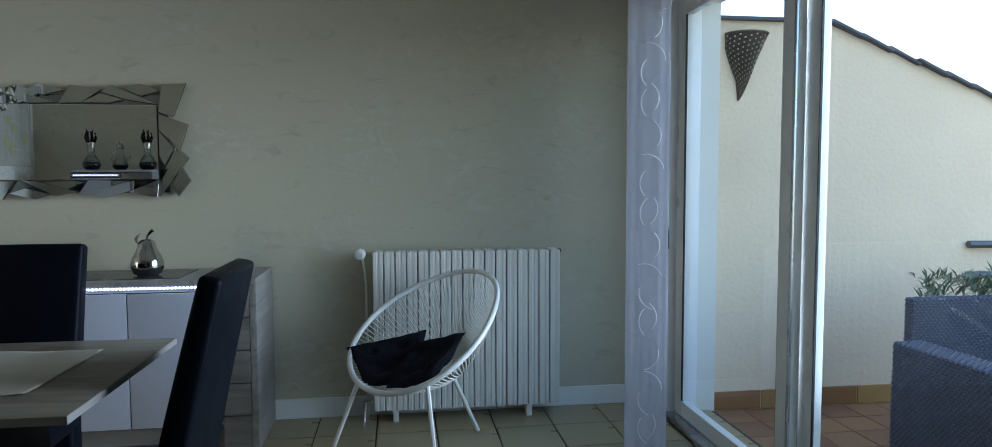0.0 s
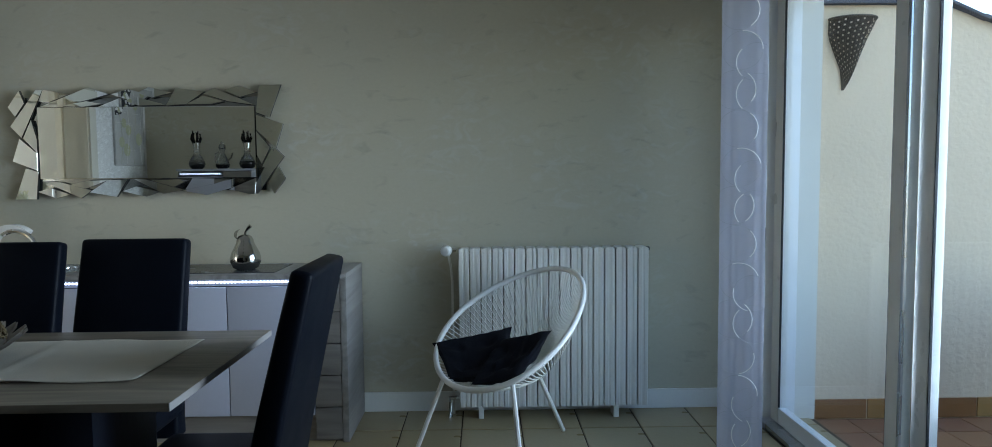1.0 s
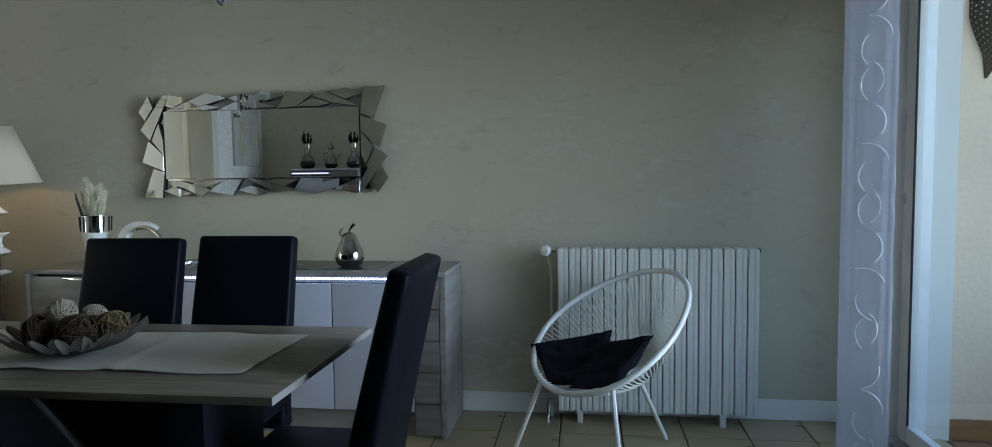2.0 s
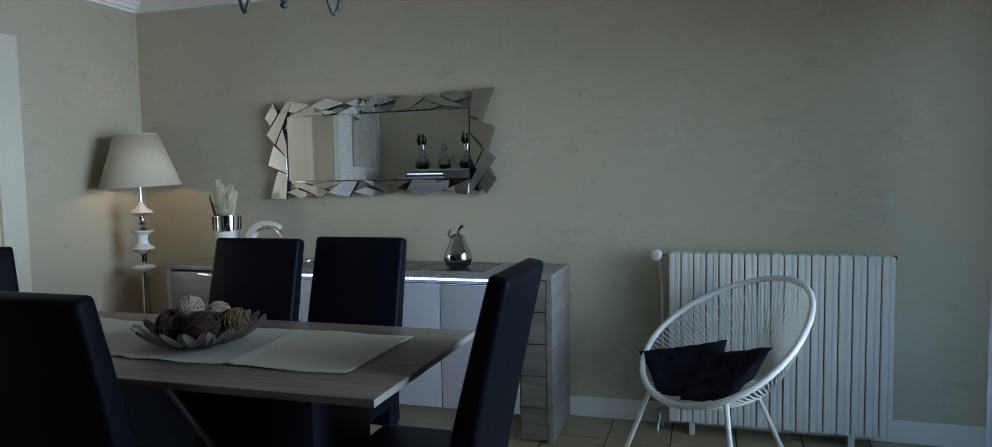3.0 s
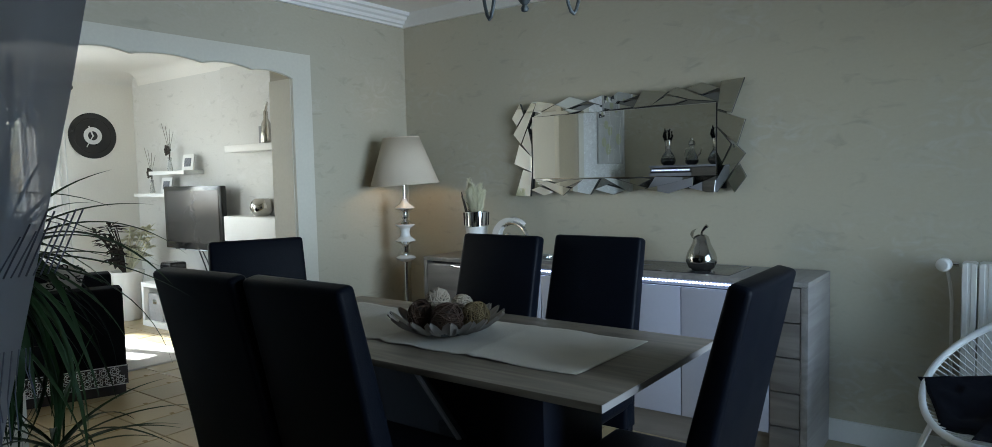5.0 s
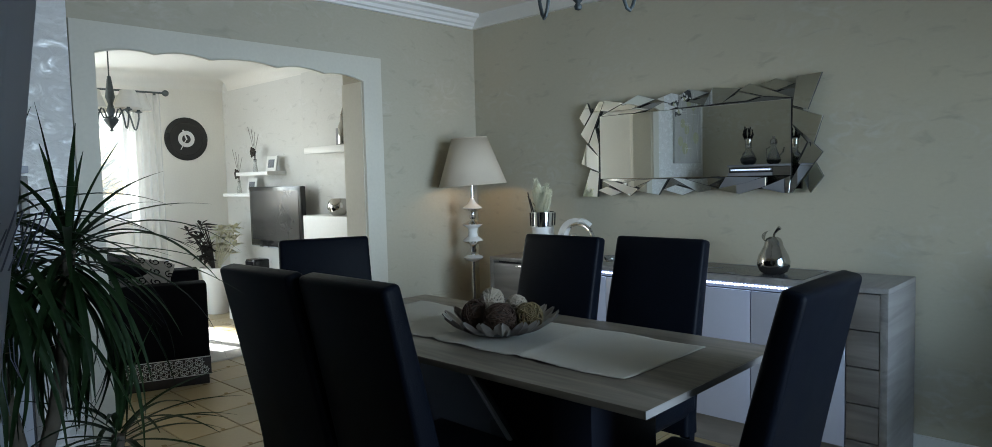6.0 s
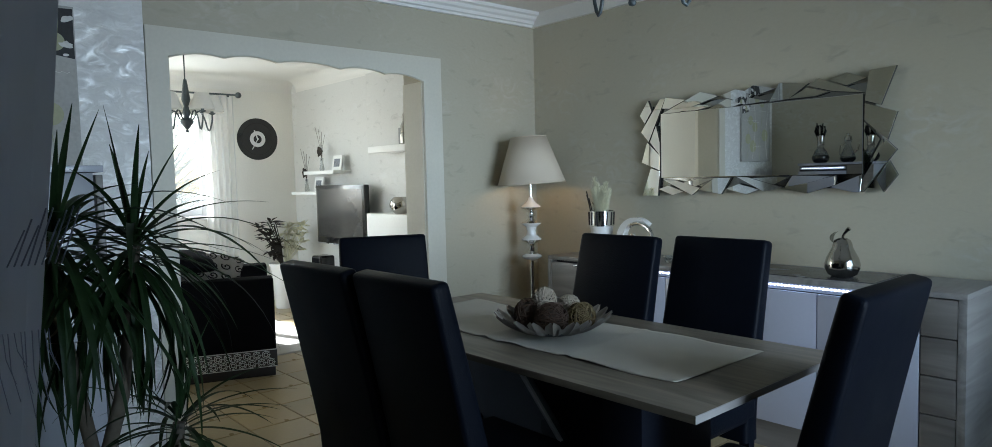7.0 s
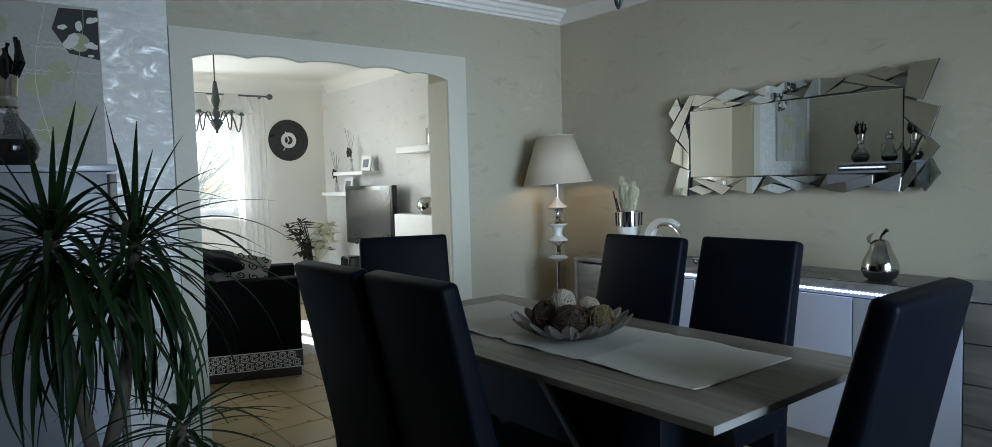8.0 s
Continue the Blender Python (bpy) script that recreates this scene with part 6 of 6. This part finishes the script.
def woven(name, x0, x1, y0, y1, z0, z1, parent):
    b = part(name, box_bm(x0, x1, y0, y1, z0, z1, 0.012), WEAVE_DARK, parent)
    bm = bmesh.new()
    high = max(3, int((z1 - z0) / 0.0125))
    dashes(bm, 0, max(3, int((x1 - x0) / 0.022)), high, lambda u, z, h: (x0 + (x1 - x0) * u, y0 - 0.001 - h, z0 + (z1 - z0) * z))
    dashes(bm, 1, max(3, int((y1 - y0) / 0.022)), high, lambda u, z, h: (x0 - 0.001 - h, y0 + (y1 - y0) * u, z0 + (z1 - z0) * z))
    dashes(bm, 2, max(3, int((y1 - y0) / 0.027)), max(3, int((x1 - x0) / 0.0145)), lambda u, z, h: (x0 + (x1 - x0) * z, y0 + (y1 - y0) * u, z1 + 0.001 + h))
    bmesh.ops.recalc_face_normals(bm, faces=bm.faces[:])
    part("weave", bm, WEAVE, b, kind="stuff", smooth=False)
    return b


arm = thing("rattan_armchair", "dark grey-blue woven rattan armchair on the terrace", "armchair", pose(0, 0, 0))
woven("arm", 5.42, 5.55, -2.0, -1.19, -0.04, 0.60, arm)
woven("backrest", 5.66, 6.5, -1.0, -0.95, 0.10, 0.735, arm)
woven("arm", 6.51, 6.64, -2.0, -1.0, -0.04, 0.60, arm)
woven("seat", 5.56, 6.5, -1.95, -1.01, 0.10, 0.42, arm)
planter = thing("garden_trough", "grey trough with narrow-leaved shrub behind the armchair", "planter", pose(0, 0, 0))
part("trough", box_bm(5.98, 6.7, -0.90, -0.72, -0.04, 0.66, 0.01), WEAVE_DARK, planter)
bm = bmesh.new()
for k in range(120):
    p = Vector((rnd.uniform(5.84, 6.68), rnd.uniform(-0.92, -0.76), 0.68 + rnd.uniform(0, 0.12)))
    for q in range(9):
        a, e = rnd.uniform(0, 6.28), rnd.uniform(-0.3, 1.2)
        d = Vector((math.cos(a) * math.cos(e), math.sin(a) * math.cos(e), math.sin(e))) * rnd.uniform(0.05, 0.11)
        sdv = d.cross(Vector((0, 0, 1))).normalized() * 0.006
        w0 = [bm.verts.new(v) for v in (p, p + d * 0.5 - sdv + Vector((0, 0, 0.004)), p + d - Vector((0, 0, 0.012)), p + d * 0.5 + sdv + Vector((0, 0, 0.004)))]
        bm.faces.new(w0)
part("shrub", bm, GREENOUT, planter, "grey-green narrow leaves", kind="stuff", smooth=False)
tt = thing("terrace_table", "light grey topped low table on the terrace", "table", pose(0, 0, 0))
part("tabletop", box_bm(5.68, 6.6, -2.6, -1.78, 0.60, 0.63, 0.004), PVC, tt)
part("pedestal", box_bm(5.95, 6.35, -2.4, -2.0, -0.042, 0.60, 0.01), WEAVE, tt)
rail = thing("terrace_rail", "grey metal terrace railing", "railing", pose(0, 0, 0))
for z in (0.70, 0.88):
    part("bar", tube_bm([(6.72, -0.12, z), (9.4, -0.12 - 0.4, z)], 0.022, 10), BLUEMETAL, rail)
part("post", tube_bm([(9.4, -0.52, -0.05), (9.4, -0.52, 0.95)], 0.022, 10), BLUEMETAL, rail)
part("post", tube_bm([(8.0, -0.31, -0.05), (8.0, -0.31, 0.95)], 0.022, 10), BLUEMETAL, rail)

# ---- tiles last ----
def tile_mesh(name, mat, size, gap, thick):
    h = size / 2 - gap / 2
    bm = bmesh.new()
    lo = [bm.verts.new((x, y, -thick)) for x, y in ((-h, -h), (h, -h), (h, h), (-h, h))]
    e = 0.003
    mid = [bm.verts.new((x, y, -e * 0.6)) for x, y in ((-h, -h), (h, -h), (h, h), (-h, h))]
    hi = [bm.verts.new((x, y, 0)) for x, y in ((-h + e, -h + e), (h - e, -h + e), (h - e, h - e), (-h + e, h - e))]
    for a, b in ((lo, mid), (mid, hi)):
        for i in range(4):
            j = (i + 1) % 4
            bm.faces.new((a[i], a[j], b[j], b[i]))
    bm.faces.new(hi)
    return mesh_from(name, bm, mat, False)


PITCH = 0.302
mesh_tile = tile_mesh("tile", TILE, PITCH, 0.007, 0.012)
TILE_X0, TILE_Y0 = 2.985 + PITCH / 2, -PITCH / 2 + 0.002
rest = []
for i in range(-23, 7):
    for j in range(-12, 1):
        x, y = TILE_X0 + i * PITCH, TILE_Y0 + j * PITCH
        if not (-3.95 < x < 4.95 and -3.5 < y < 0.05):
            continue
        near = (x > 2.4 and y > -2.6) or (-2.6 < x < 1.3)
        if near:
            t = new("tile", mesh_tile)
            t.parent = floor
            t.location = (x, y, rnd.uniform(-0.0006, 0.0006))
        else:
            rest.append((x, y))
bm = bmesh.new()
for x, y in rest:
    vv = [bm.verts.new((x + a * (PITCH - 0.007) / 2, y + b * (PITCH - 0.007) / 2, z)) for z in (-0.012, 0.0) for a, b in ((-1, -1), (1, -1), (1, 1), (-1, 1))]
    bm.faces.new(vv[4:])
    for i in range(4):
        j = (i + 1) % 4
        bm.faces.new((vv[i], vv[j], vv[4 + j], vv[4 + i]))
part("far_tiles", bm, TILE, floor, kind="stuff", smooth=False)
mesh_terra = tile_mesh("tile", TERRA, 0.202, 0.005, 0.006)
for i in range(12):
    for j in range(13):
        t = new("tile", mesh_terra)
        t.parent = terrace
        t.location = (5.235 + i * 0.202, GY - 0.115 - j * 0.202, -0.040 + rnd.uniform(-0.0006, 0.0006))
bm = box_bm(-0.145, 0.145, -0.010, 0.0, 0.0, 0.105, 0.003)
sk = mesh_from("skirting_tile", bm, MAROON, False)
skirt = thing("terrace_skirting", "row of glazed brown skirting tiles on the terrace wall", "skirting", pose(0, 0, 0), kind="structure")
for k in range(11):
    t = new("skirting_tile", sk)
    t.parent = skirt
    t.location = (5.30 + k * 0.298, GY, -0.040)
